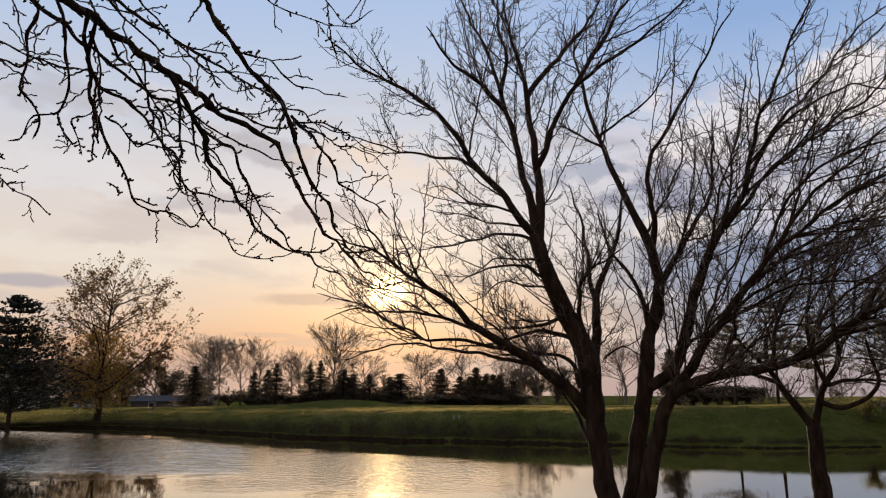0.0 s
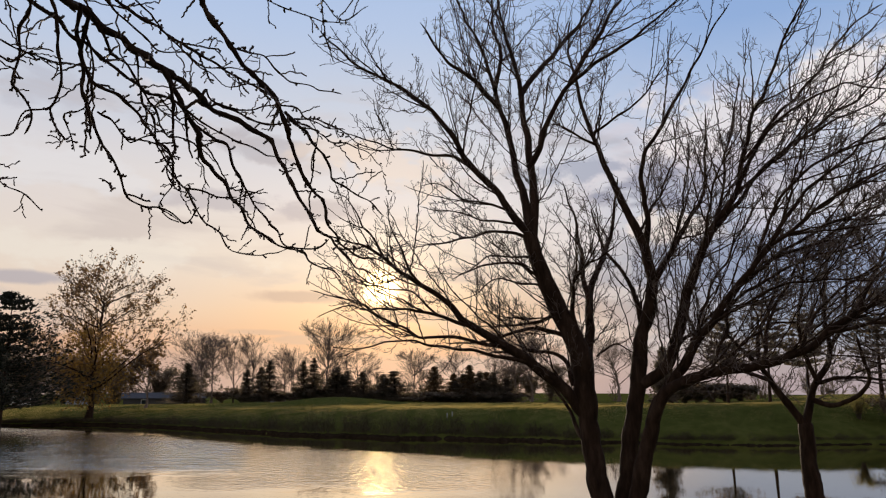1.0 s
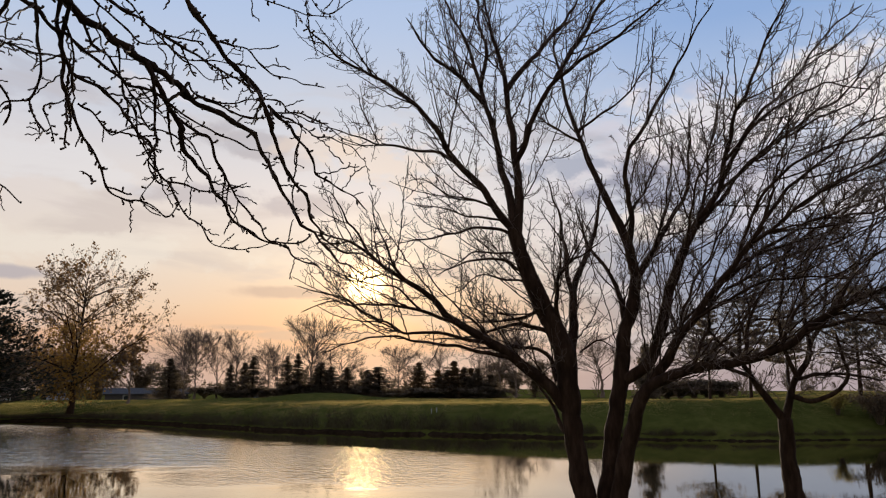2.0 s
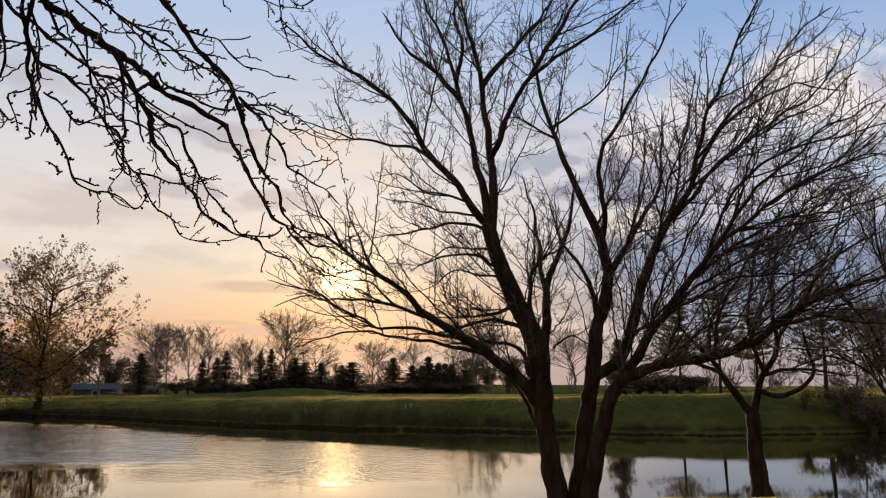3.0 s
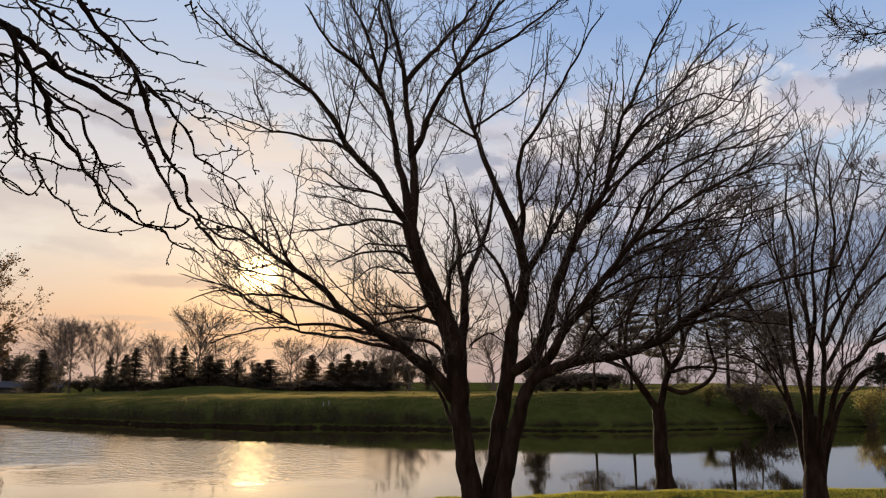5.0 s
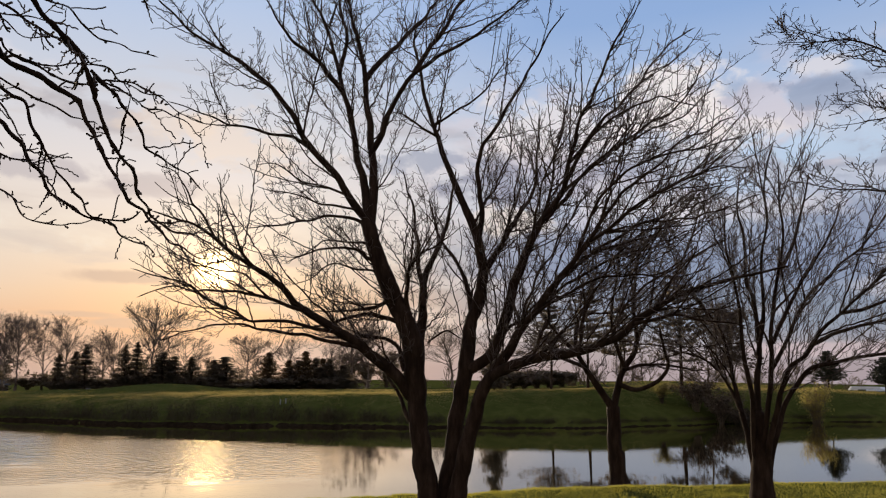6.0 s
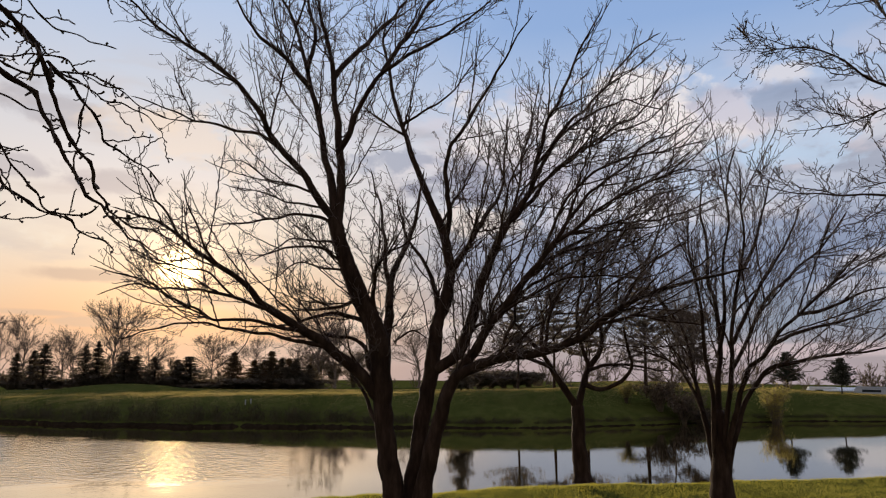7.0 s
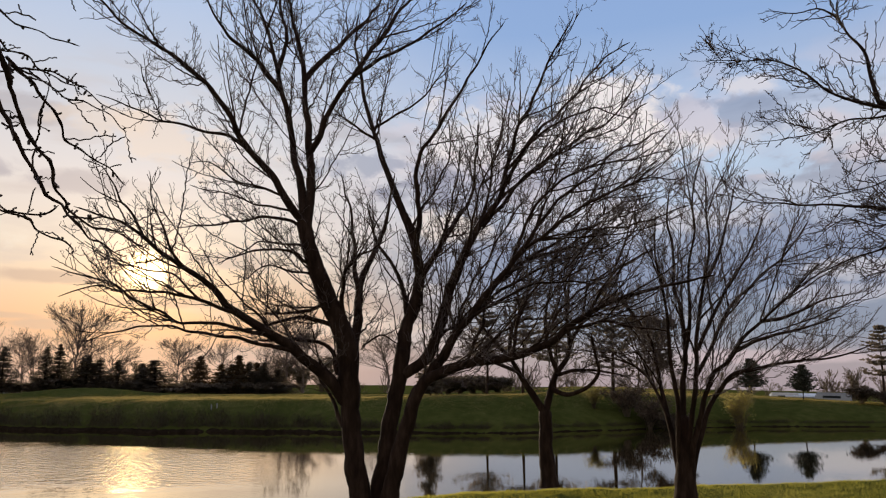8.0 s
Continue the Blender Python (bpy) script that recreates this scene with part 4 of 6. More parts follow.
THIRD_LIMBS = [
    limb("trunk", 0.150, 0.0778, (0.01, -0.00, -0.00), (0.01, -0.01, 0.30), (0.02, -0.01, 0.61), (0.02, -0.02, 0.92), (0.03, -0.02, 1.17)),
    limb("branch", 0.051, 0.0100, (-0.03, 0.03, 0.37), (-0.02, 0.12, 0.70), (-0.02, 0.24, 1.11), (-0.03, 0.35, 1.47), (-0.03, 0.45, 1.85), (-0.05, 0.54, 2.15), (-0.13, 0.67, 2.40), (-0.23, 0.81, 2.67), (-0.27, 0.91, 2.96)),
    limb("branch", 0.051, 0.0090, (-0.01, 0.01, 0.37), (-0.08, -0.03, 0.79), (-0.12, -0.11, 1.28), (-0.21, -0.15, 1.70), (-0.28, -0.19, 2.12), (-0.32, -0.24, 2.47), (-0.40, -0.26, 2.82), (-0.50, -0.29, 3.24), (-0.51, -0.37, 3.66)),
    limb("branch", 0.055, 0.0101, (0.02, -0.01, 0.85), (0.09, 0.06, 1.48), (0.16, 0.08, 1.84), (0.20, 0.13, 2.29), (0.20, 0.18, 2.59), (0.17, 0.25, 2.83), (0.22, 0.31, 3.39), (0.20, 0.39, 3.80), (0.29, 0.41, 4.30)),
    limb("branch", 0.051, 0.0090, (0.03, -0.02, 0.37), (0.02, -0.11, 0.79), (0.02, -0.22, 1.28), (0.02, -0.32, 1.70), (-0.01, -0.39, 2.11), (-0.01, -0.46, 2.39), (0.00, -0.57, 2.80), (0.02, -0.68, 3.21), (-0.04, -0.74, 3.62), (-0.09, -0.82, 4.10)),
    limb("branch", 0.055, 0.0086, (0.04, -0.03, 0.30), (0.04, -0.15, 0.73), (0.06, -0.31, 1.18), (0.08, -0.42, 1.48), (0.12, -0.53, 1.70), (0.22, -0.68, 1.84), (0.29, -0.84, 2.10), (0.40, -1.04, 2.30), (0.57, -1.37, 2.61), (0.70, -1.68, 2.93)),
    limb("branch", 0.055, 0.0099, (0.06, -0.04, 0.24), (0.18, -0.03, 0.71), (0.40, -0.06, 1.27), (0.54, -0.12, 1.49), (0.66, -0.17, 1.67), (0.95, -0.33, 1.76), (1.29, -0.55, 1.85), (1.72, -0.85, 1.91), (2.06, -1.09, 2.07)),
    limb("branch", 0.034, 0.0099, (0.34, -0.65, 1.96), (0.75, -0.68, 2.12), (1.30, -0.76, 2.26), (1.85, -0.86, 2.43)),
    limb("branch", 0.034, 0.0099, (0.01, -0.38, 1.98), (0.28, -0.37, 2.41), (0.56, -0.38, 2.85), (0.90, -0.43, 3.31), (1.13, -0.41, 3.79)),
    limb("branch", 0.035, 0.0105, (0.21, -0.04, 1.63), (0.51, -0.05, 2.07), (0.80, -0.05, 2.56), (1.16, -0.14, 2.91), (1.59, -0.28, 3.30), (1.94, -0.37, 3.78)),
    limb("branch", 0.031, 0.0089, (-0.01, -0.12, 1.84), (-0.02, -0.31, 2.40), (-0.10, -0.41, 2.89), (-0.11, -0.57, 3.36), (-0.19, -0.68, 3.84), (-0.18, -0.87, 4.30)),
    limb("branch", 0.031, 0.0101, (-0.07, 0.18, 1.12), (-0.06, 0.38, 1.40), (-0.10, 0.63, 1.69), (-0.25, 0.94, 1.85), (-0.43, 1.24, 1.93)),
    limb("branch", 0.031, 0.0101, (0.16, -0.38, 2.83), (0.45, -0.33, 3.22), (0.71, -0.23, 3.71), (0.95, -0.12, 4.23)),
    limb("branch", 0.032, 0.0100, (0.91, -0.49, 2.35), (1.21, -0.59, 2.42), (1.63, -0.74, 2.61), (2.03, -0.90, 2.72)),
]
build_tree("bare_tree", "bare vase-shaped tree with many upright stems", (5.90, 7.86, 2.81), THIRD_LIMBS, 13,
           (4.6, (0.40, 1.00), (18, 52), 0.06, 0.12, 13, 0.0074, 0.0033, 0.12, 1.0, -0.1, 0.22),
           (8.5, (0.20, 0.60), (20, 55), 0.08, 0.16, 8, 0.0045, 0.0027, 0.05, 1.0, -0.2, 0.26),
           (9.0, (0.06, 0.22), (24, 60), 0.15, 0.22, 5, 0.0034, 0.0027, 0.05, 1.0, -0.4, 0.28),
           (0.0, (0.03, 0.09), (30, 65), 0.30, 0.25, 3, 0.0026, 0.0024, 0.20),
           boughs=(2.0, (0.6, 1.5), (12, 40), 0.0, 0.07, 20, 0.0135, 0.0048, 0.15, 0.9, 0.0, 0.12), slim=0.84, clear=1.3)

RIGHT_LIMBS = [
    limb("trunk", 0.151, 0.1323, (0.00, 0.00, -0.00), (-0.05, -0.07, 0.98), (-0.09, -0.12, 1.71), (-0.12, -0.17, 2.39)),
    limb("limb", 0.050, 0.0176, (-0.13, -0.16, 1.93), (-0.27, -0.06, 2.24), (-0.41, 0.04, 2.49), (-0.56, 0.17, 2.59), (-0.72, 0.30, 2.65)),
    limb("branch", 0.016, 0.0029, (-0.72, 0.30, 2.65), (-0.98, 0.38, 2.66), (-1.26, 0.46, 2.67), (-1.54, 0.53, 2.67), (-1.87, 0.59, 2.70)),
    limb("limb", 0.050, 0.0242, (-0.12, -0.17, 2.20), (-0.36, -0.17, 2.72), (-0.59, -0.11, 3.06), (-0.74, -0.05, 3.23), (-0.88, 0.02, 3.31)),
    limb("branch", 0.021, 0.0045, (-0.88, 0.02, 3.31), (-0.88, 0.07, 3.52), (-0.86, 0.10, 3.72), (-0.90, 0.18, 3.89), (-0.92, 0.25, 4.05), (-0.98, 0.36, 4.16), (-1.08, 0.51, 4.17), (-1.18, 0.65, 4.25)),
    limb("branch", 0.018, 0.0030, (-0.79, -0.09, 3.22), (-0.92, 0.01, 3.26), (-1.05, 0.11, 3.34), (-1.20, 0.20, 3.46), (-1.34, 0.28, 3.60), (-1.44, 0.34, 3.66), (-1.63, 0.46, 3.70), (-1.73, 0.51, 3.69), (-1.87, 0.59, 3.69)),
    limb("branch", 0.014, 0.0035, (-0.79, -0.09, 3.20), (-0.79, 0.12, 3.26), (-0.80, 0.34, 3.31), (-0.82, 0.58, 3.30), (-0.86, 0.81, 3.31), (-0.93, 1.10, 3.35)),
    limb("branch", 0.013, 0.0035, (-0.40, -0.11, 2.89), (-0.44, 0.23, 2.91), (-0.48, 0.43, 2.88), (-0.54, 0.68, 2.85), (-0.62, 0.93, 2.86)),
    limb("branch", 0.020, 0.0047, (-0.13, -0.15, 2.01), (-0.13, 0.18, 2.45), (-0.21, 0.47, 2.46), (-0.26, 0.64, 2.42), (-0.35, 0.85, 2.36), (-0.43, 1.06, 2.29), (-0.53, 1.27, 2.16)),
    limb("branch", 0.014, 0.0036, (-0.09, -0.04, 2.22), (-0.07, 0.42, 2.28), (-0.09, 0.78, 2.29), (-0.11, 0.97, 2.22)),
    limb("branch", 0.011, 0.0036, (-0.59, 0.14, 2.58), (-0.52, 0.38, 2.54), (-0.45, 0.78, 2.67), (-0.39, 1.13, 2.55)),
    limb("branch", 0.010, 0.0036, (-0.36, 0.00, 3.05), (-0.28, 0.39, 3.08), (-0.25, 0.65, 3.12), (-0.22, 0.95, 3.06)),
]
build_tree("bare_tree", "bare tree reaching long limbs over the bank", (5.23, 3.42, 3.02), RIGHT_LIMBS, 14,
           (15.0, (0.20, 0.62), (35, 72), 0.03, 0.20, 13, 0.0060, 0.0028, 0.06, 1.0, -0.1, 0.32),
           (14.0, (0.08, 0.30), (35, 72), 0.05, 0.24, 8, 0.0037, 0.0024, 0.05, 1.0, -0.2, 0.34),
           (14.0, (0.03, 0.12), (35, 72), 0.06, 0.26, 5, 0.0028, 0.0024, 0.05, 1.0, -0.3, 0.30),
           (0.0, (0.03, 0.09), (30, 65), 0.30, 0.25, 3, 0.0026, 0.0024, 0.20), 0.0, 0.04, 0.010, boughs=(2.2, (0.25, 0.65), (25, 60), 0.02, 0.10, 16, 0.0062, 0.0030, 0.2, 0.95, 0.0, 0.28), slim=0.72)

LEFT_LIMBS = [
    limb("trunk", 0.17, 0.075, (0.70, -1.17, -0.02), (0.75, -1.12, 1.20), (0.97, -0.94, 1.70), (1.25, -0.72, 2.70), (1.50, -0.74, 2.76), (1.62, -0.68, 3.51)),
    limb("limb", 0.0198, 0.0092, (1.25, -0.72, 2.70), (1.34, -0.56, 2.68), (1.46, -0.39, 2.62), (1.53, -0.27, 2.58), (1.58, -0.19, 2.57), (1.65, -0.10, 2.53), (1.71, -0.01, 2.50), (1.77, 0.06, 2.47), (1.82, 0.14, 2.43), (1.88, 0.20, 2.41), (1.97, 0.28, 2.38)),
    limb("branch", 0.0092, 0.0025, (1.97, 0.28, 2.38), (2.00, 0.28, 2.31), (2.04, 0.28, 2.24), (2.08, 0.29, 2.16), (2.14, 0.28, 2.09), (2.18, 0.28, 2.04), (2.23, 0.27, 1.98), (2.28, 0.26, 1.94), (2.36, 0.24, 1.90)),
    limb("limb", 0.0110, 0.0068, (1.50, -0.74, 2.71), (1.73, -0.58, 2.70), (1.86, -0.46, 2.63), (1.93, -0.37, 2.53), (1.96, -0.34, 2.49), (1.99, -0.30, 2.43), (2.03, -0.26, 2.38), (2.09, -0.23, 2.33), (2.11, -0.20, 2.29)),
    limb("branch", 0.0090, 0.0028, (1.30, -0.62, 2.66), (1.40, -0.44, 2.60), (1.50, -0.28, 2.53), (1.60, -0.14, 2.47), (1.70, -0.02, 2.41), (1.80, 0.08, 2.37), (1.92, 0.16, 2.32), (2.04, 0.22, 2.28)),
    limb("branch", 0.0075, 0.0022, (1.40, -0.50, 2.69), (1.55, -0.32, 2.64), (1.68, -0.18, 2.59), (1.80, -0.04, 2.55), (1.93, 0.08, 2.50), (2.08, 0.18, 2.44), (2.22, 0.26, 2.40)),
    limb("branch", 0.0068, 0.0023, (2.11, -0.20, 2.29), (2.13, -0.14, 2.21), (2.15, -0.09, 2.15), (2.19, -0.05, 2.10), (2.21, -0.00, 2.04), (2.23, 0.04, 1.99), (2.29, 0.08, 1.95), (2.38, 0.11, 1.93), (2.44, 0.15, 1.90)),
    limb("branch", 0.0053, 0.0020, (2.12, -0.20, 2.29), (2.17, -0.13, 2.25), (2.19, -0.07, 2.23), (2.21, -0.02, 2.20), (2.22, 0.04, 2.17), (2.29, 0.10, 2.14), (2.36, 0.16, 2.09)),
    limb("branch", 0.0113, 0.0029, (1.72, -0.02, 2.49), (1.74, 0.05, 2.44), (1.76, 0.11, 2.39), (1.78, 0.17, 2.32), (1.80, 0.23, 2.26), (1.84, 0.29, 2.21), (1.87, 0.35, 2.15), (1.91, 0.40, 2.09), (2.00, 0.46, 2.05), (2.09, 0.52, 2.01), (2.17, 0.57, 1.96)),
    limb("branch", 0.0065, 0.0024, (1.75, 0.15, 2.39), (1.81, 0.17, 2.35), (1.86, 0.18, 2.32), (1.89, 0.21, 2.24), (1.94, 0.23, 2.15), (2.00, 0.25, 2.07), (2.06, 0.26, 2.02), (2.12, 0.26, 2.01), (2.17, 0.25, 2.04)),
    limb("branch", 0.0066, 0.0026, (1.75, -0.11, 2.46), (1.76, -0.07, 2.41), (1.76, -0.03, 2.36), (1.75, 0.01, 2.30), (1.74, 0.04, 2.25), (1.72, 0.06, 2.19), (1.74, 0.09, 2.17), (1.77, 0.12, 2.16)),
    limb("branch", 0.0070, 0.0025, (1.60, -0.23, 2.55), (1.57, -0.19, 2.50), (1.55, -0.15, 2.43), (1.55, -0.09, 2.35), (1.56, -0.03, 2.27), (1.58, 0.01, 2.23), (1.58, 0.05, 2.18), (1.61, 0.09, 2.13), (1.66, 0.14, 2.11), (1.71, 0.19, 2.09), (1.74, 0.22, 2.09), (1.77, 0.23, 2.14)),
    limb("branch", 0.0028, 0.0018, (1.56, 0.09, 2.16), (1.53, 0.10, 2.18), (1.50, 0.11, 2.19)),
    limb("branch", 0.0054, 0.0025, (1.56, -0.50, 2.54), (1.57, -0.44, 2.49), (1.53, -0.40, 2.42), (1.50, -0.35, 2.34), (1.50, -0.29, 2.25), (1.48, -0.26, 2.21)),
    limb("branch", 0.0054, 0.0021, (1.56, -0.36, 2.54), (1.57, -0.33, 2.49), (1.56, -0.31, 2.44), (1.57, -0.28, 2.38), (1.54, -0.26, 2.29), (1.49, -0.27, 2.26), (1.46, -0.27, 2.21), (1.43, -0.29, 2.19)),
    limb("branch", 0.0070, 0.0029, (1.58, -0.24, 2.57), (1.55, -0.18, 2.48), (1.57, -0.11, 2.42), (1.61, -0.05, 2.39), (1.67, 0.03, 2.32), (1.71, 0.10, 2.26), (1.72, 0.15, 2.19), (1.81, 0.21, 2.17), (1.88, 0.26, 2.18)),
    limb("branch", 0.0055, 0.0026, (1.57, -0.13, 2.58), (1.58, -0.06, 2.53), (1.62, 0.02, 2.50), (1.63, 0.09, 2.42), (1.65, 0.17, 2.33), (1.67, 0.24, 2.26), (1.68, 0.29, 2.21)),
    limb("branch", 0.0033, 0.0017, (1.69, -0.43, 2.55), (1.71, -0.37, 2.51), (1.75, -0.31, 2.47), (1.80, -0.26, 2.43), (1.86, -0.22, 2.44), (1.94, -0.16, 2.39), (2.01, -0.12, 2.40), (2.07, -0.08, 2.38)),
    limb("branch", 0.0038, 0.0018, (1.71, -0.34, 2.62), (1.74, -0.27, 2.57), (1.78, -0.21, 2.53), (1.82, -0.15, 2.49), (1.89, -0.10, 2.47), (1.99, -0.05, 2.47), (2.01, -0.05, 2.52)),
    limb("branch", 0.0034, 0.0015, (1.99, -0.30, 2.43), (2.02, -0.27, 2.42), (2.07, -0.25, 2.42), (2.10, -0.22, 2.39), (2.16, -0.19, 2.37), (2.22, -0.16, 2.36), (2.26, -0.15, 2.36)),
    limb("branch", 0.0050, 0.0021, (1.78, 0.09, 2.44), (1.81, 0.12, 2.43), (1.86, 0.15, 2.45), (1.93, 0.21, 2.41), (2.00, 0.24, 2.42), (2.08, 0.27, 2.45), (2.18, 0.31, 2.44), (2.26, 0.36, 2.39), (2.34, 0.39, 2.37)),
    limb("branch", 0.0030, 0.0017, (2.13, -0.14, 2.29), (2.18, -0.08, 2.28), (2.22, -0.01, 2.27), (2.28, 0.04, 2.28), (2.36, 0.12, 2.24)),
    limb("branch", 0.0041, 0.0020, (1.70, 0.30, 2.22), (1.73, 0.31, 2.14), (1.80, 0.32, 2.08), (1.86, 0.33, 2.02), (1.96, 0.34, 2.00), (2.04, 0.33, 2.02)),
    limb("branch", 0.0045, 0.0021, (1.77, 0.04, 2.39), (1.82, 0.08, 2.47), (1.83, 0.13, 2.45), (1.89, 0.20, 2.45), (1.95, 0.25, 2.48), (2.02, 0.29, 2.51)),
    limb("branch", 0.0046, 0.0021, (1.58, -0.22, 2.52), (1.58, -0.17, 2.46), (1.57, -0.12, 2.39), (1.54, -0.09, 2.33), (1.49, -0.09, 2.32), (1.49, -0.06, 2.28), (1.49, -0.02, 2.23)),
    limb("branch", 0.0042, 0.0023, (1.65, -0.06, 2.53), (1.64, 0.02, 2.47), (1.65, 0.10, 2.42), (1.65, 0.18, 2.37), (1.71, 0.26, 2.36), (1.73, 0.34, 2.31), (1.74, 0.41, 2.25)),
    limb("branch", 0.0035, 0.0019, (1.55, -0.04, 2.35), (1.61, 0.01, 2.31), (1.63, 0.03, 2.28), (1.68, 0.04, 2.30), (1.71, 0.07, 2.25)),
    limb("branch", 0.0030, 0.0017, (1.44, -0.48, 2.38), (1.48, -0.43, 2.38), (1.53, -0.37, 2.37), (1.57, -0.32, 2.37), (1.61, -0.28, 2.38), (1.65, -0.24, 2.39)),
    limb("branch", 0.0027, 0.0017, (1.45, -0.46, 2.33), (1.48, -0.41, 2.34), (1.49, -0.37, 2.35), (1.52, -0.33, 2.38), (1.56, -0.27, 2.36)),
    limb("branch", 0.0045, 0.0021, (1.19, -0.28, 2.39), (1.25, -0.18, 2.26), (1.31, -0.10, 2.16), (1.34, -0.07, 2.12), (1.38, -0.04, 2.09), (1.41, -0.02, 2.07)),
    limb("branch", 0.0028, 0.0018, (1.69, 0.12, 2.24), (1.70, 0.16, 2.20), (1.67, 0.17, 2.15), (1.66, 0.19, 2.12), (1.71, 0.22, 2.09)),
    limb("branch", 0.0028, 0.0017, (2.00, -0.26, 2.69), (2.04, -0.19, 2.63), (2.09, -0.15, 2.62), (2.14, -0.11, 2.61), (2.19, -0.08, 2.61), (2.25, -0.05, 2.62)),
    limb("branch", 0.0025, 0.0017, (2.18, -0.21, 2.68), (2.20, -0.16, 2.65), (2.22, -0.11, 2.62), (2.27, -0.08, 2.62), (2.32, -0.07, 2.66)),
]
build_tree("bare_tree", "overhanging bare tree with knobbly drooping branches", (-2.52, 1.98, 2.90), LEFT_LIMBS, 15,
           (7.5, (0.06, 0.25), (35, 78), -0.02, 0.18, 11, 0.0032, 0.0019, 0.10, 1.0, 0.0, 0.32),
           (13.0, (0.02, 0.09), (40, 80), 0.0, 0.24, 6, 0.0024, 0.0020, 0.08, 1.0, -0.2, 0.36),
           (16.0, (0.006, 0.022), (40, 80), 0.05, 0.3, 3, 0.0018, 0.0024, 0.1),
           (0.0, (0.03, 0.09), (30, 65), 0.30, 0.25, 3, 0.0026, 0.0024, 0.20), 26.0, 0.10, 0.006, joints=0.05, slim=0.9,
           boughs=(1.3, (0.12, 0.30), (20, 60), -0.01, 0.12, 18, 0.0050, 0.0026, 0.12, 0.72, 0.0, 0.24))


# ---- trees across the water ----
def far_bare_tree(name, label, height, width, seed, mat=None, fork=0.22, thick=1.0, leaves=None, leaf_size=0.3, leaf_many=0, group="bare trees across the water", spread=(38, 76), lean=None, limbs=22, crown=(1.1, 1.15, 1.05, 0.85, 0.6), bark=None, dense=0.62):
    """A tapered, slightly leaning trunk, rising limbs and three orders of finer wood; with leaves if given."""
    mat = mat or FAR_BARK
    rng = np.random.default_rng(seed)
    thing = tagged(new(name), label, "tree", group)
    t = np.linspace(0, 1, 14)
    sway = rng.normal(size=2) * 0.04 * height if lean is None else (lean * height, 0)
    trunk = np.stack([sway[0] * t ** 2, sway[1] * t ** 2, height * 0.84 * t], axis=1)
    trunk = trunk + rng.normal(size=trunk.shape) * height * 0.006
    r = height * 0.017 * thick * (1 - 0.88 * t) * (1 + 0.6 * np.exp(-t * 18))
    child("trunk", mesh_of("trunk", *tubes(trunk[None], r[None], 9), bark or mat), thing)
    reach = width * 0.5
    s1, g1 = sprout(rng, trunk[None], r[None], limbs / height / (1 - fork), (reach * 0.55, reach * 0.9), spread, 0.10, 0.08, 9, height * 0.008 * thick, 0.016, fork, 0.97, 0.5)
    full = np.interp(s1[:, 0, 2] / height, [0.1, 0.3, 0.5, 0.7, 0.9], crown)
    s1 = s1[:, :1] + (s1 - s1[:, :1]) * full[:, None, None]
    for path, girth in zip(s1, g1):
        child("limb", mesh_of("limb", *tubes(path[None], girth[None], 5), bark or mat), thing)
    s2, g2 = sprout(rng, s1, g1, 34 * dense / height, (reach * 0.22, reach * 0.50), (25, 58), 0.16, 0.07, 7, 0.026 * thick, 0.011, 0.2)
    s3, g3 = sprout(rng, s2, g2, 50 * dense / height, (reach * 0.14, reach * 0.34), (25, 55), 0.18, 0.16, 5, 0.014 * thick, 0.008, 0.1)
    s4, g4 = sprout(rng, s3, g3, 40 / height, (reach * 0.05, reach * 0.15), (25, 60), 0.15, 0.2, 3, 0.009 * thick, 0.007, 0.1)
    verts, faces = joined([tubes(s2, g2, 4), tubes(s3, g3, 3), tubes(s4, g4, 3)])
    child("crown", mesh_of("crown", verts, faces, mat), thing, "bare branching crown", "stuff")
    if leaf_many:
        ends = np.concatenate([s2[:, -1], s3[:, -1], s3[:, 2]])
        pick = ends[rng.integers(0, len(ends), leaf_many)] + rng.normal(size=(leaf_many, 3)) * 0.12
        child("foliage", mesh_of("foliage", *scraps(rng, pick, leaf_size, narrow=0.8), leaves), thing, "sparse browning leaves", "stuff")
    return thing


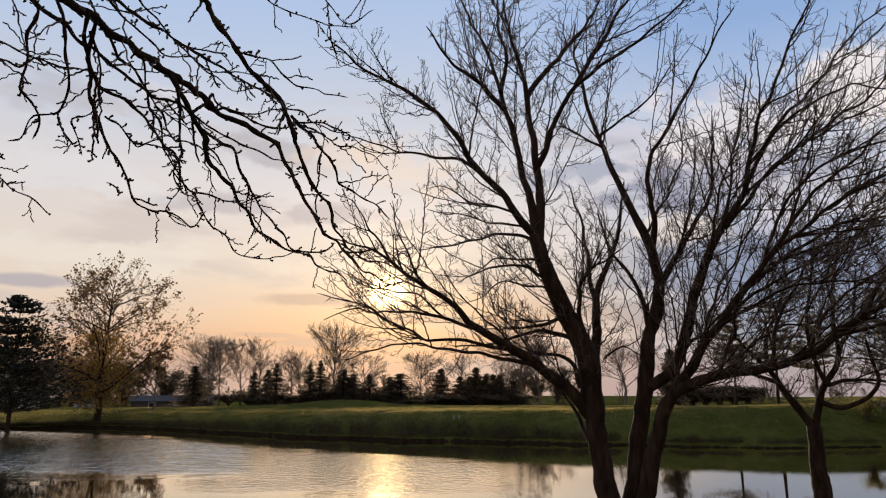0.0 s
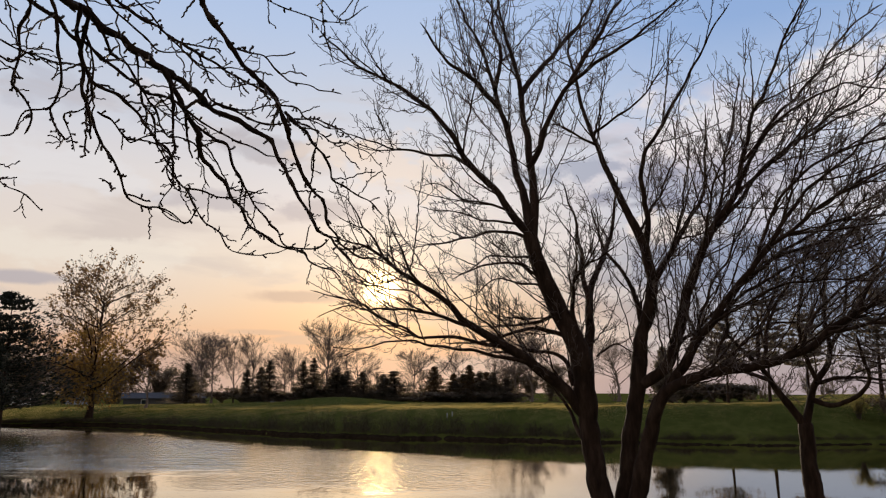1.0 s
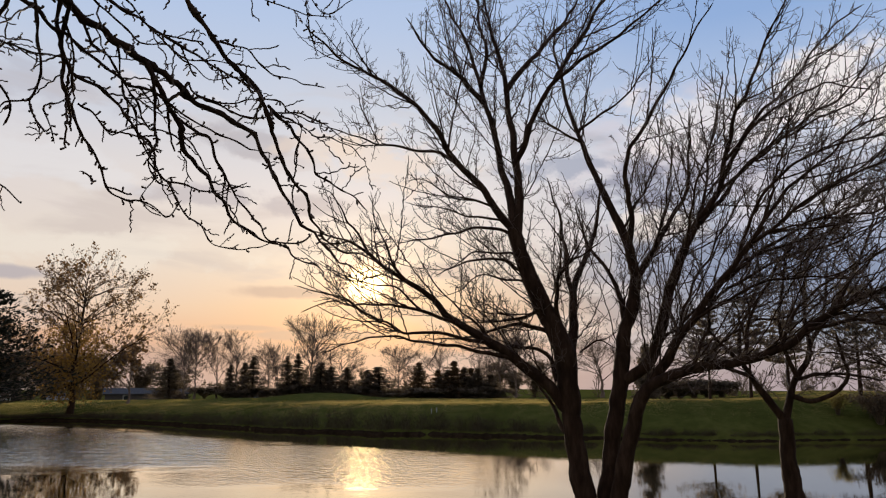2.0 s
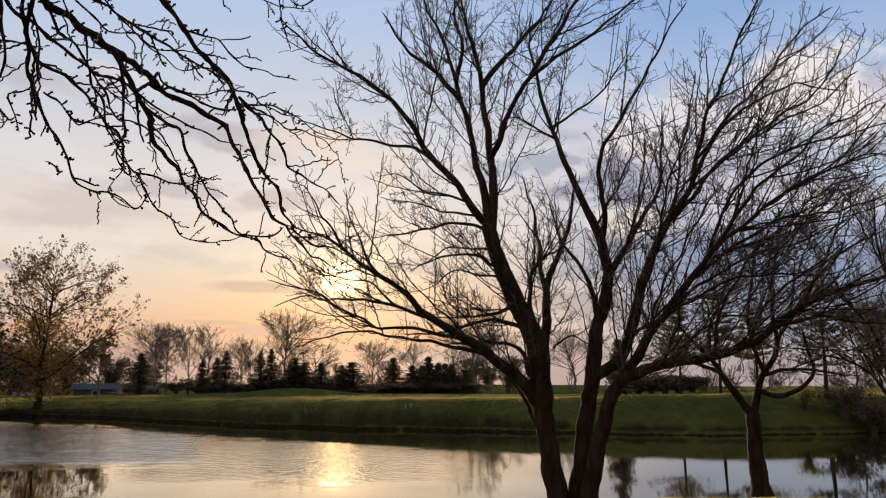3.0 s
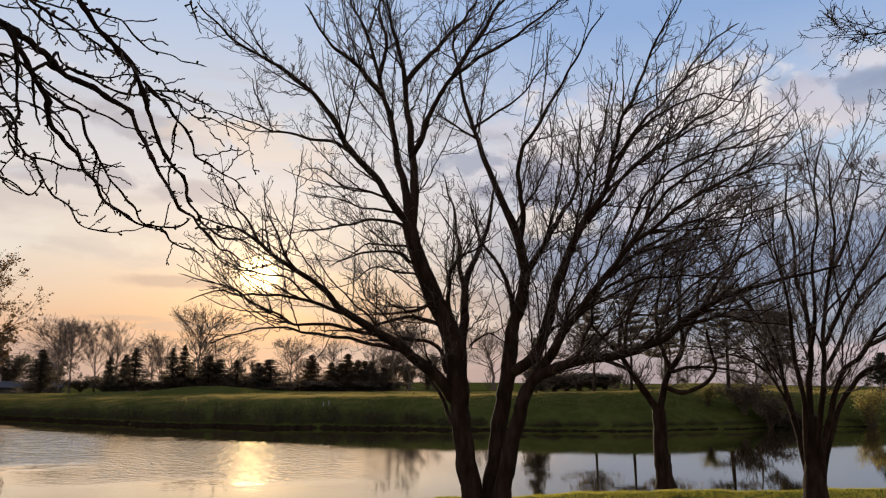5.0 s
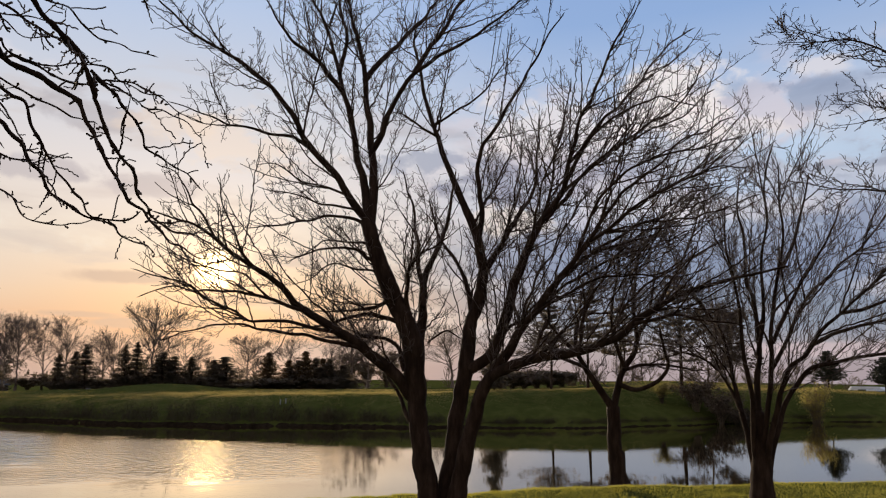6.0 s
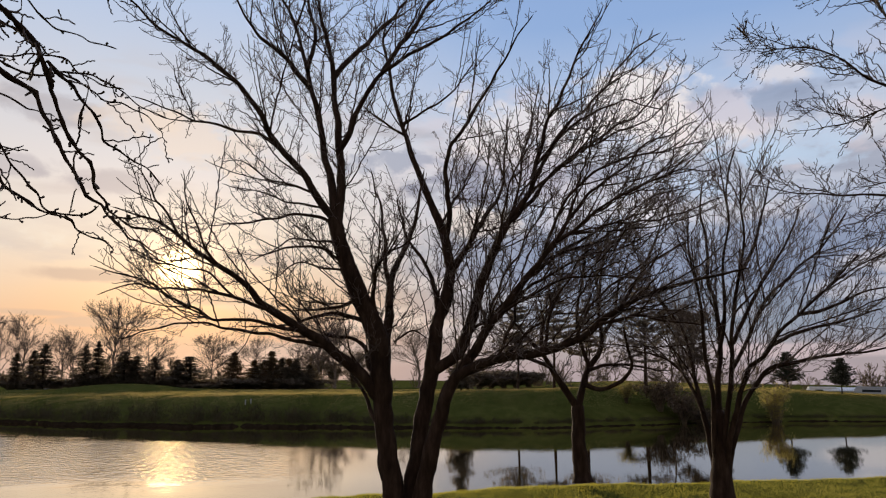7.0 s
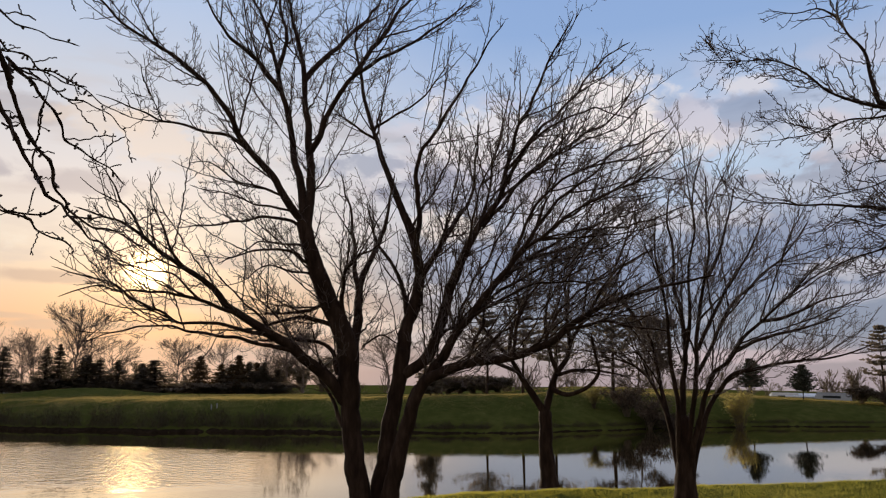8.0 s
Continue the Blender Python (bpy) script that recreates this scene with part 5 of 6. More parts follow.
def conifer(name, label, height, width, seed, mat=None, skirt=0.04, layers=34, gappy=0.0, many=10, size=0.16, group="conifers across the water", taper=1.05, flat=False):
    """Trunk, whorls of boughs that droop and turn up at their ends, and sprays of needles along them."""
    # The default needles carry distance haze in their colour.
    mat = mat or HAZED_NEEDLES
    rng = np.random.default_rng(seed)
    thing = tagged(new(name), label, "conifer", group)
    t = np.linspace(0, 1, 12)
    trunk = np.stack([0.01 * height * np.sin(t * 3), 0 * t, height * t], axis=1)
    r = height * 0.018 * (1 - 0.93 * t)
    child("trunk", mesh_of("trunk", *tubes(trunk[None], r[None], 8), BARK), thing)
    boughs, girths = [], []
    bare_side, sparse = rng.random() * 6.28, rng.uniform(0.0, 0.3)
    for i in range(layers):
        u = skirt + (1 - skirt) * (i + rng.random() * 0.8) / layers
        if gappy and rng.random() < gappy:
            continue
        tier = rng.uniform(0.75, 1.15) if flat else rng.uniform(0.9, 1.08)
        for k in range(int(many * (1.25 - 0.8 * u)) + 2):
            a = rng.random() * 2 * math.pi
            out = width * 0.5 * ((1 - u) ** taper + 0.02) * tier * rng.uniform(0.4, 1.3) * (1 - sparse * (0.5 + 0.5 * math.cos(a - bare_side)))
            s = np.linspace(0, 1, 6)
            fall = (-0.16 if not gappy else 0.05) * out
            path = np.stack([np.cos(a) * out * s, np.sin(a) * out * s, u * height + fall * s + 0.22 * out * s ** 3 * rng.uniform(0.3, 1.3)], axis=1)
            boughs.append(path)
            girths.append(0.012 * height * 0.25 * (1 - s * 0.8) * (1 - u * 0.7))
    boughs, girths = np.array(boughs), np.array(girths)
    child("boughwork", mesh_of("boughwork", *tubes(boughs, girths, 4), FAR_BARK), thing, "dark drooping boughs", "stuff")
    per = 17
    own = np.repeat(np.arange(len(boughs)), per)
    f = rng.random(len(own)) ** 0.75 * 4.99
    i = f.astype(int)
    w = (f - i)[:, None]
    at = boughs[own, i] * (1 - w) + boughs[own, i + 1] * w + rng.normal(size=(len(own), 3)) * np.array([1, 1, 0.25 if flat else 0.6]) * size * 0.35
    along = unit(boughs[own, -1] - boughs[own, 0])
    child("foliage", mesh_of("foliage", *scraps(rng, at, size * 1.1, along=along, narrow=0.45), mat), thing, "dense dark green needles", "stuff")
    return thing


def bush(name, label, height, width, seed, mat, many=1800, size=0.16, group="bushes on the far bank"):
    """Arching stems from one root, with leaves or twig tips along them."""
    rng = np.random.default_rng(seed)
    thing = tagged(new(name), label, "bush", group)
    stems = 46
    s = np.linspace(0, 1, 8)
    paths = []
    for k in range(stems):
        a, out, tall = rng.random() * 2 * math.pi, width * 0.5 * rng.uniform(0.25, 1.05), height * rng.uniform(0.55, 1.02)
        paths.append(np.stack([np.cos(a) * out * s ** 1.3 + rng.normal() * 0.1, np.sin(a) * out * s ** 1.3 + rng.normal() * 0.1, tall * np.sin(s * 1.75) / math.sin(1.57)], axis=1))
    paths = np.array(paths)
    girth = np.tile(0.02 * (1 - 0.8 * s), (stems, 1))
    s2, g2 = sprout(rng, paths, girth, 6.0, (0.25, 0.7), (20, 50), 0.2, 0.15, 5, 0.010, 0.006, 0.2)
    verts, faces = joined([tubes(paths, girth, 4), tubes(s2, g2, 3)])
    child("stem_growth", mesh_of("stem_growth", verts, faces, SHRUB), thing, "thin brown arching stems", "stuff")
    ends = np.concatenate([s2[:, -1], s2[:, 2], paths[:, -1], paths[:, 5], paths[:, 3], paths[:, 2]])
    at = ends[rng.integers(0, len(ends), many)] + rng.normal(size=(many, 3)) * 0.14
    at[:, 2] = np.maximum(at[:, 2], 0.05)
    child("foliage", mesh_of("foliage", *scraps(rng, at, size, narrow=0.6), mat), thing, kind="stuff")
    return thing


def stand(thing, x, y, turn=0.0, sink=0.06, wide=1.0, tall=1.0):
    thing.matrix_basis = Matrix.LocRotScale((x, y, float(ground_height(x, y)) - sink), Euler((0, 0, turn)), (wide, wide, tall))
    return thing


def copies(sources, plan, own_height, own_width, far=1.0):
    """Stand copies of the first trees along a plan of (x, y, height, width)."""
    rng = random.Random(5)
    for i, (x, y, tall, wide) in enumerate(plan):
        x, y, tall, wide = x * far, y * far, tall * far, wide * far
        z = float(ground_height(x, y)) - 0.06
        m = Matrix.LocRotScale((x, y, z), Euler((0, 0, rng.random() * 6.28)), (wide / own_width, wide / own_width, tall / own_height))
        if i < len(sources):
            sources[i].matrix_basis = m
        else:
            copy_thing(sources[i % len(sources)], m)


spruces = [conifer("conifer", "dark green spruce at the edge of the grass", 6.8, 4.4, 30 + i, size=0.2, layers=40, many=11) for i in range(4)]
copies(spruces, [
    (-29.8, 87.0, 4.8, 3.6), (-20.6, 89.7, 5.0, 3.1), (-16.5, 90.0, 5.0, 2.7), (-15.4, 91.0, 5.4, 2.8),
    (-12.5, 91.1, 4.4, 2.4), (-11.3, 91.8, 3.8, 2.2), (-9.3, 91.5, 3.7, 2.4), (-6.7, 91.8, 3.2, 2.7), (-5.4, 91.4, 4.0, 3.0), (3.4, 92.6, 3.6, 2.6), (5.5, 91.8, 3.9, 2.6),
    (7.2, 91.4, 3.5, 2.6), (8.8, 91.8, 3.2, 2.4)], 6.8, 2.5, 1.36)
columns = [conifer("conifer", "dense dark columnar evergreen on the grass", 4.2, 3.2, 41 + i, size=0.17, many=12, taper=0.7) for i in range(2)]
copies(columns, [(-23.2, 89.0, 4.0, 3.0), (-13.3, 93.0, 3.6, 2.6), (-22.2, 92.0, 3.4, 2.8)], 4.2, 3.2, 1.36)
rusty = [conifer("conifer", "broad rust-tinged evergreen on the grass", 4.4, 4.4, 44, BROWN_NEEDLES, many=12, size=0.19, taper=0.75)]
copies(rusty, [(-0.3, 92.0, 4.5, 4.6), (4.2, 92.0, 3.4, 3.6), (2.2, 93.5, 2.6, 3.4), (6.6, 94.0, 2.8, 3.6)], 4.4, 4.4, 1.36)

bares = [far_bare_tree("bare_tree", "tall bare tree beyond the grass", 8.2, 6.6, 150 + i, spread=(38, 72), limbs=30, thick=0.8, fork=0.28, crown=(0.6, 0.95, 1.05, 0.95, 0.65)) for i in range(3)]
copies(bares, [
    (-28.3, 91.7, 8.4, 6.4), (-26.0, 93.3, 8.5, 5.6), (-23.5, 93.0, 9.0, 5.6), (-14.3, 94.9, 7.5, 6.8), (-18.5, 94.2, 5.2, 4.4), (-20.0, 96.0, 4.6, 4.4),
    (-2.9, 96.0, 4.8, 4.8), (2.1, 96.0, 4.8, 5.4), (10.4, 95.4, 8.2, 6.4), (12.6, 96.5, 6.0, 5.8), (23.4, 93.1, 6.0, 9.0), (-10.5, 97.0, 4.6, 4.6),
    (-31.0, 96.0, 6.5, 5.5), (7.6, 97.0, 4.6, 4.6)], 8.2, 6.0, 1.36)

maple = stand(far_bare_tree("maple_tree", "half-bare maple with thin browning leaves on the far shore", 17.3, 13.4, 163, mat=TWIG, bark=BARK, lean=0.055, limbs=52, thick=0.95, leaves=LEAF, leaf_size=0.26, leaf_many=5600, dense=0.42, fork=0.15, group="trees on the far shore", spread=(52, 80), crown=(1.5, 1.35, 0.92, 0.52, 0.3)), -36.0, 76.0, wide=0.92)


def low_leaves(tree, many, seed):
    """Golden leaves that still hang in the lower middle of a crown."""
    rng = np.random.default_rng(seed)
    a, u = rng.random(many) * 2 * np.pi, rng.random(many)
    out = 3.6 * np.sqrt(rng.random(many)) * np.sin(np.pi * np.clip(u * 0.9 + 0.08, 0, 1))
    clump = rng.normal(size=(60, 3)) * np.array([1.5, 1.5, 1.3])
    at = np.stack([np.cos(a) * out, np.sin(a) * out, 2.2 + 6.6 * u], axis=1) + clump[rng.integers(0, 60, many)] * 0.6
    child("golden_foliage", mesh_of("golden_foliage", *scraps(rng, at, 0.26, narrow=0.8), GOLD), tree, "golden brown leaves", "stuff")


low_leaves(maple, 6000, 90)
stand(conifer("pine_tree", "large dark broad pine on the far shore", 13.6, 16.0, 62, PINE_NEEDLES, layers=32, many=17, gappy=0.08, size=0.4, skirt=0.18, group="trees on the far shore", taper=0.62), -41.0, 69.0)
stand(far_bare_tree("russet_tree", "small tree with russet leaves behind the maple", 8.0, 7.0, 63, leaves=LEAF, leaf_size=0.4, leaf_many=1500, group="trees on the far shore"), -34.5, 87.0)
layered = ((31.6, 68.5, 10.4, 8.4, 64, 0.26), (21.9, 75.0, 8.6, 6.6, 65, 0.36), (24.7, 74.0, 9.6, 6.6, 264, 0.32), (27.2, 74.5, 8.8, 6.6, 265, 0.34))
for az_deg, r, tall, wide, seed, skirt in layered:
    pine = conifer("pine_tree", "tall layered pine with a bare lower trunk", tall, wide, seed, layers=15, many=10, gappy=0.16, size=0.36, skirt=skirt, group="pines on the far bank", taper=0.42, flat=True)
    stand(pine, r * math.sin(radians(az_deg)), r * math.cos(radians(az_deg)))
stand(conifer("pine_tree", "small dense dark pine at the edge of the rise", 5.2, 3.0, 266, layers=24, many=11, size=0.26, skirt=0.06, group="pines on the far bank", taper=0.45), 20.6, 65.5)
far_right = [conifer("conifer", "dark spruce on a short bare trunk", 4.2, 3.9, 66 + i, PINE_NEEDLES, size=0.24, skirt=0.28, taper=0.55, gappy=0.02, layers=26, group="conifers on the rise") for i in range(2)]
copies(far_right, [(55.2, 62.6, 4.0, 3.9), (58.8, 59.3, 3.6, 3.6)], 4.2, 3.9)
stand(conifer("pine_tree", "tall layered brown-green pine beyond the hedge", 8.2, 5.4, 267, layers=16, many=9, gappy=0.14, size=0.34, skirt=0.3, group="pines on the far bank", taper=0.5, flat=True), 66.5, 56.5)

hedges = [bush("hedge_bush", "low dark bare shrub by the grass", 2.2, 3.2, 70, SHRUB, 4200, 0.24, "shrubs along the course")]
copies(hedges, [(27.0, 83.6, 1.9, 4.0), (28.4, 83.2, 2.1, 4.0), (29.8, 82.8, 2.0, 4.2), (31.2, 82.2, 2.2, 4.0), (32.6, 81.8, 2.0, 4.2), (34.0, 81.2, 1.9, 4.0)], 2.2, 3.2)
dark_hedge = [bush("hedge_bush", "low dense dark hedge bush at the end of the rise", 2.0, 3.4, 79, THICKET, 3600, 0.22, "shrubs along the course")]
copies(dark_hedge, [(64.0, 57.0, 1.5, 3.4), (65.8, 55.6, 1.7, 3.4), (67.4, 54.0, 1.7, 3.6)], 2.0, 3.4)
undergrowth = [bush("undergrowth_bush", "low brown undergrowth between the conifers", 2.4, 4.6, 77 + i, SHRUB, 2400, 0.3, "undergrowth along the tree line") for i in range(2)]
copies(undergrowth, [(-37.0 + 3.1 * i, 125.5 + 2.5 * math.sin(i * 2.4), 1.7 + 0.6 * math.sin(i * 1.7), 6.0 + math.sin(i * 3.3)) for i in range(17)], 2.4, 4.6)
thickets = [bush("thicket_bush", "tall dark bare thicket behind the grass", 4.6, 5.4, 73, SHRUB, 2600, 0.26, "thickets behind the course")]
copies(thickets, [(16.0, 124.0, 5.2, 6.0), (19.5, 124.5, 4.6, 5.4), (13.0, 126.0, 4.4, 5.0), (-45.0, 118.0, 4.4, 6.0), (-51.0, 116.0, 5.0, 6.4), (-56.0, 113.0, 5.6, 6.8), (-62.0, 110.0, 5.6, 7.0),
                  (-39.5, 121.0, 3.8, 5.4), (-68.0, 106.0, 6.0, 7.0), (-58.5, 117.0, 5.2, 7.0), (-65.0, 112.0, 5.6, 7.5)], 4.6, 5.4, 1.3)
forsythia = [bush("flowering_bush", "yellow spring bush on the far bank", 2.9, 2.6, 71, YELLOW, 2200, 0.11)]
copies(forsythia, [(44.9, 52.6, 3.6, 3.2), (32.2, 55.4, 1.3, 1.8)], 2.9, 2.6)
stand(far_bare_tree("bare_bush", "big brown bush holding withered leaves on the far bank", 7.6, 7.0, 72, mat=THICKET, fork=0.04, group="bushes on the far bank", thick=0.7, leaves=THICKET, leaf_size=0.24, leaf_many=3600), 38.2, 57.6, wide=1.25)
scrub = [bush("shore_bush", "grey-brown bare bush at the far waterline", 2.3, 3.6, 74 + i, THICKET, 2200, 0.17) for i in range(2)]
copies(scrub, [(34.4, 53.9, 2.2, 3.8), (36.0, 52.9, 2.6, 3.8), (37.6, 51.9, 2.0, 3.4)], 2.3, 3.6)


# ---- far woods, bank edges and grass ----
def build_far_woods():
    """A belt of bare trees and scrub behind the course, too far to tell apart."""
    rng = np.random.default_rng(81)
    many = 280
    a, r = np.radians(rng.uniform(-75, 95, many)), rng.uniform(150, 185, many)
    x, y = r * np.sin(a), r * np.cos(a)
    z = ground_height(x, y) - 0.2
    tall = rng.uniform(4.0, 6.8, many) + 2.5 * ease(-18, -34, np.degrees(a)) * rng.random(many)
    t = np.linspace(0, 1, 6)
    paths = np.stack([np.repeat(x[:, None], 6, 1), np.repeat(y[:, None], 6, 1), z[:, None] + tall[:, None] * t[None, :]], axis=2)
    paths = paths + rng.normal(size=paths.shape) * 0.12
    girth = (0.02 * tall)[:, None] * (1 - 0.8 * t)[None, :]
    s1, g1 = sprout(rng, paths, girth, 3.0, (1.0, 2.4), (25, 60), 0.1, 0.1, 4, 0.09, 0.055, 0.1)
    s2, g2 = sprout(rng, s1, g1, 2.4, (0.5, 1.3), (25, 60), 0.1, 0.15, 3, 0.06, 0.045, 0.1)
    verts, faces = joined([tubes(paths, girth, 4), tubes(s1, g1, 3), tubes(s2, g2, 3)])
    tagged(new("far_woods", mesh_of("far_woods", verts, faces, SHRUB)), "distant bare brown woods along the horizon", "woods", kind="stuff")


def blades(rng, x, y, tall, wide, lean=0.5):
    """Single grass blades as thin triangles."""
    z = ground_height(x, y)
    turn = rng.random(len(x)) * 2 * np.pi
    side = np.stack([np.cos(turn), np.sin(turn), 0 * turn], axis=1) * wide[:, None] * 0.5
    tip = np.stack([rng.normal(size=len(x)) * lean * tall, rng.normal(size=len(x)) * lean * tall, tall], axis=1)
    root = np.stack([x, y, z - 0.01], axis=1)
    return np.stack([root - side, root + side, root + tip], axis=1).reshape(-1, 3), np.arange(len(x) * 3).reshape(-1, 3)


def build_grass():
    rng = np.random.default_rng(82)
    many = 220000
    a = rng.uniform(-8, 62, many)
    r = np.interp(a, EDGE_AZ, EDGE_R) + 1.8 - 6.0 * rng.random(many) ** 1.3
    x, y = r * np.sin(np.radians(a)), r * np.cos(np.radians(a))
    tall = rng.uniform(0.018, 0.042, many)
    me = mesh_of("grass", *blades(rng, x, y, tall, rng.uniform(0.004, 0.008, many), 0.55), BLADE, False)
    tagged(new("grass", me), "short yellow-green grass on the near bank", "grass", kind="stuff")
    # Sun-coloured blades start up the bank; the slope below keeps dark turf.
    many = 340000
    a = rng.uniform(-36, 58, many)
    out = np.interp(a, [-32, -24, -12, 0, 30, 42], [2.4, 3, 5.0, 6.0, 8.0, 8.5]) * (1.2 - 0.85 * rng.random(many) ** 1.4) + 46 * rng.random(many) ** 2.2
    r = np.interp(a, SHORE_AZ, SHORE_R) + out
    x, y = r * np.sin(np.radians(a)), r * np.cos(np.radians(a))
    me = mesh_of("course_grass", *blades(rng, x, y, rng.uniform(0.025, 0.055, many), rng.uniform(0.020, 0.044, many), 0.4), SUNLIT_GRASS, False)
    tagged(new("course_grass", me), "mown grass coloured pale gold as if sunlit, across the water", "grass", kind="stuff")
    many = 70000
    a = rng.uniform(-36, 60, many)
    out = np.abs(rng.normal(size=many)) * np.interp(a, [-30, -16, -6, 6, 16], [0.6, 1.4, 1.8, 1.0, 0.35]) + 0.1
    r = np.interp(a, SHORE_AZ, SHORE_R) + 0.35 * np.sin(a * 0.9 + 1.0) + 0.25 * np.sin(a * 2.3) + out
    x, y = r * np.sin(np.radians(a)), r * np.cos(np.radians(a))
    clump = 0.5 + 0.5 * np.sin(a * 3.1) * np.sin(a * 1.3 + 2)
    tall = rng.uniform(0.1, 0.42, many) * (0.4 + clump) * np.interp(a, [-10, 4, 12, 24], [0.8, 0.75, 0.4, 0.16])
    me = mesh_of("bank_grass", *blades(rng, x, y, tall, rng.uniform(0.02, 0.05, many), 0.35), DRY, False)
    tagged(new("bank_grass", me), "rough dry grass along the far waterline", "grass", kind="stuff")


def build_bank_edge():
    """The low cut of dark soil where the far bank meets the water."""
    a = np.arange(-70, 90, 0.25)
    rng = np.random.default_rng(83)
    base = np.interp(a, SHORE_AZ, SHORE_R) + 0.35 * np.sin(a * 0.9 + 1.0) + 0.25 * np.sin(a * 2.3)
    verts = []
    for out, z, shake in ((-0.5, -0.4, 0.05), (-0.35, 0.05, 0.1), (-0.15, 0.20, 0.07), (0.25, 0.27, 0.05), (0.8, 0.26, 0.02)):
        r = base + out + rng.normal(size=len(a)) * shake
        zz = z * (1.0 if z < 0 else np.interp(a, [-20, -8, 8, 24], [0.8, 0.9, 0.8, 0.3])) + rng.normal(size=len(a)) * shake * 0.5
        verts.append(np.stack([r * np.sin(np.radians(a)), r * np.cos(np.radians(a)), zz], axis=1))
    k = len(a)
    i, j = np.arange(4)[:, None] * k, np.arange(k - 1)[None, :]
    faces = np.stack([i + j, i + j + 1, i + k + j + 1, i + k + j], axis=-1).reshape(-1, 4)
    ob = new("bank_edge", mesh_of("bank_edge", np.concatenate(verts), faces, SOIL))
    tagged(ob, "dark wet soil cut at the far waterline", "bank", kind="structure")


build_far_woods()
build_grass()
build_bank_edge()


# ---- small things across the water ----
def box(bm, x, y, z, sx, sy, sz, bevel=0.0):
    """A box by its centre and size, its edges rounded if asked."""
    made = bmesh.ops.create_cube(bm, size=1.0, matrix=Matrix.Translation((x, y, z)) @ Matrix.Diagonal((sx, sy, sz, 1)))
    if bevel:
        edges = list({e for v in made["verts"] for e in v.link_edges})
        bmesh.ops.bevel(bm, geom=edges, offset=bevel, segments=2, affect="EDGES")
    return bm


def boxed(*args):
    return box(bmesh.new(), *args)


def disc_along_y(r, wide, x, y, z, sides=18):
    bm = bmesh.new()
    bmesh.ops.create_cone(bm, cap_ends=True, segments=sides, radius1=r, radius2=r, depth=wide, matrix=Matrix.Translation((x, y, z)) @ Matrix.Rotation(radians(90), 4, "X"))
    return bm


def car(label, mat, van=False):
    """A parked car: rounded body, cabin, glazing, wheels with rims and lamps."""
    thing = tagged(new("parked_van" if van else "parked_car"), label, "car", "vehicles parked beyond the grass")
    long, tall = (5.4, 1.5) if van else (4.4, 0.62)
    part("body", boxed(0, 0, 0.38 + tall / 2, long, 1.8, tall, 0.14), mat, thing)
    bm = bmesh.new()
    box(bm, -0.15, 0, (0.38 + tall) + (0.12 if van else 0.27), long * (0.86 if van else 0.52), 1.56, 0.35 if van else 0.56, 0.12)
    cabin = part("cabin", bm, mat, thing)
    for side in (-1, 1):
        part("side_window", boxed(-0.15, side * (0.905 if van else 0.775), 1.5 if van else 1.28, long * (0.5 if van else 0.42), 0.03, 0.4), GLASS, cabin, "dark glass")
    for x in (-long * 0.32, long * 0.32):
        for side in (-1, 1):
            wheel = part("wheel", disc_along_y(0.33, 0.22, x, side * 0.82, 0.33), DARK, thing, "black tyre")
            part("rim", disc_along_y(0.2, 0.05, x, side * 0.935, 0.33), PAINT, wheel, "grey metal rim")
    for side in (-1, 1):
        part("headlight", boxed(long / 2 + 0.005, side * 0.62, 0.78, 0.04, 0.34, 0.16, 0.015), GLASS, thing, "clear lamp")
    return thing


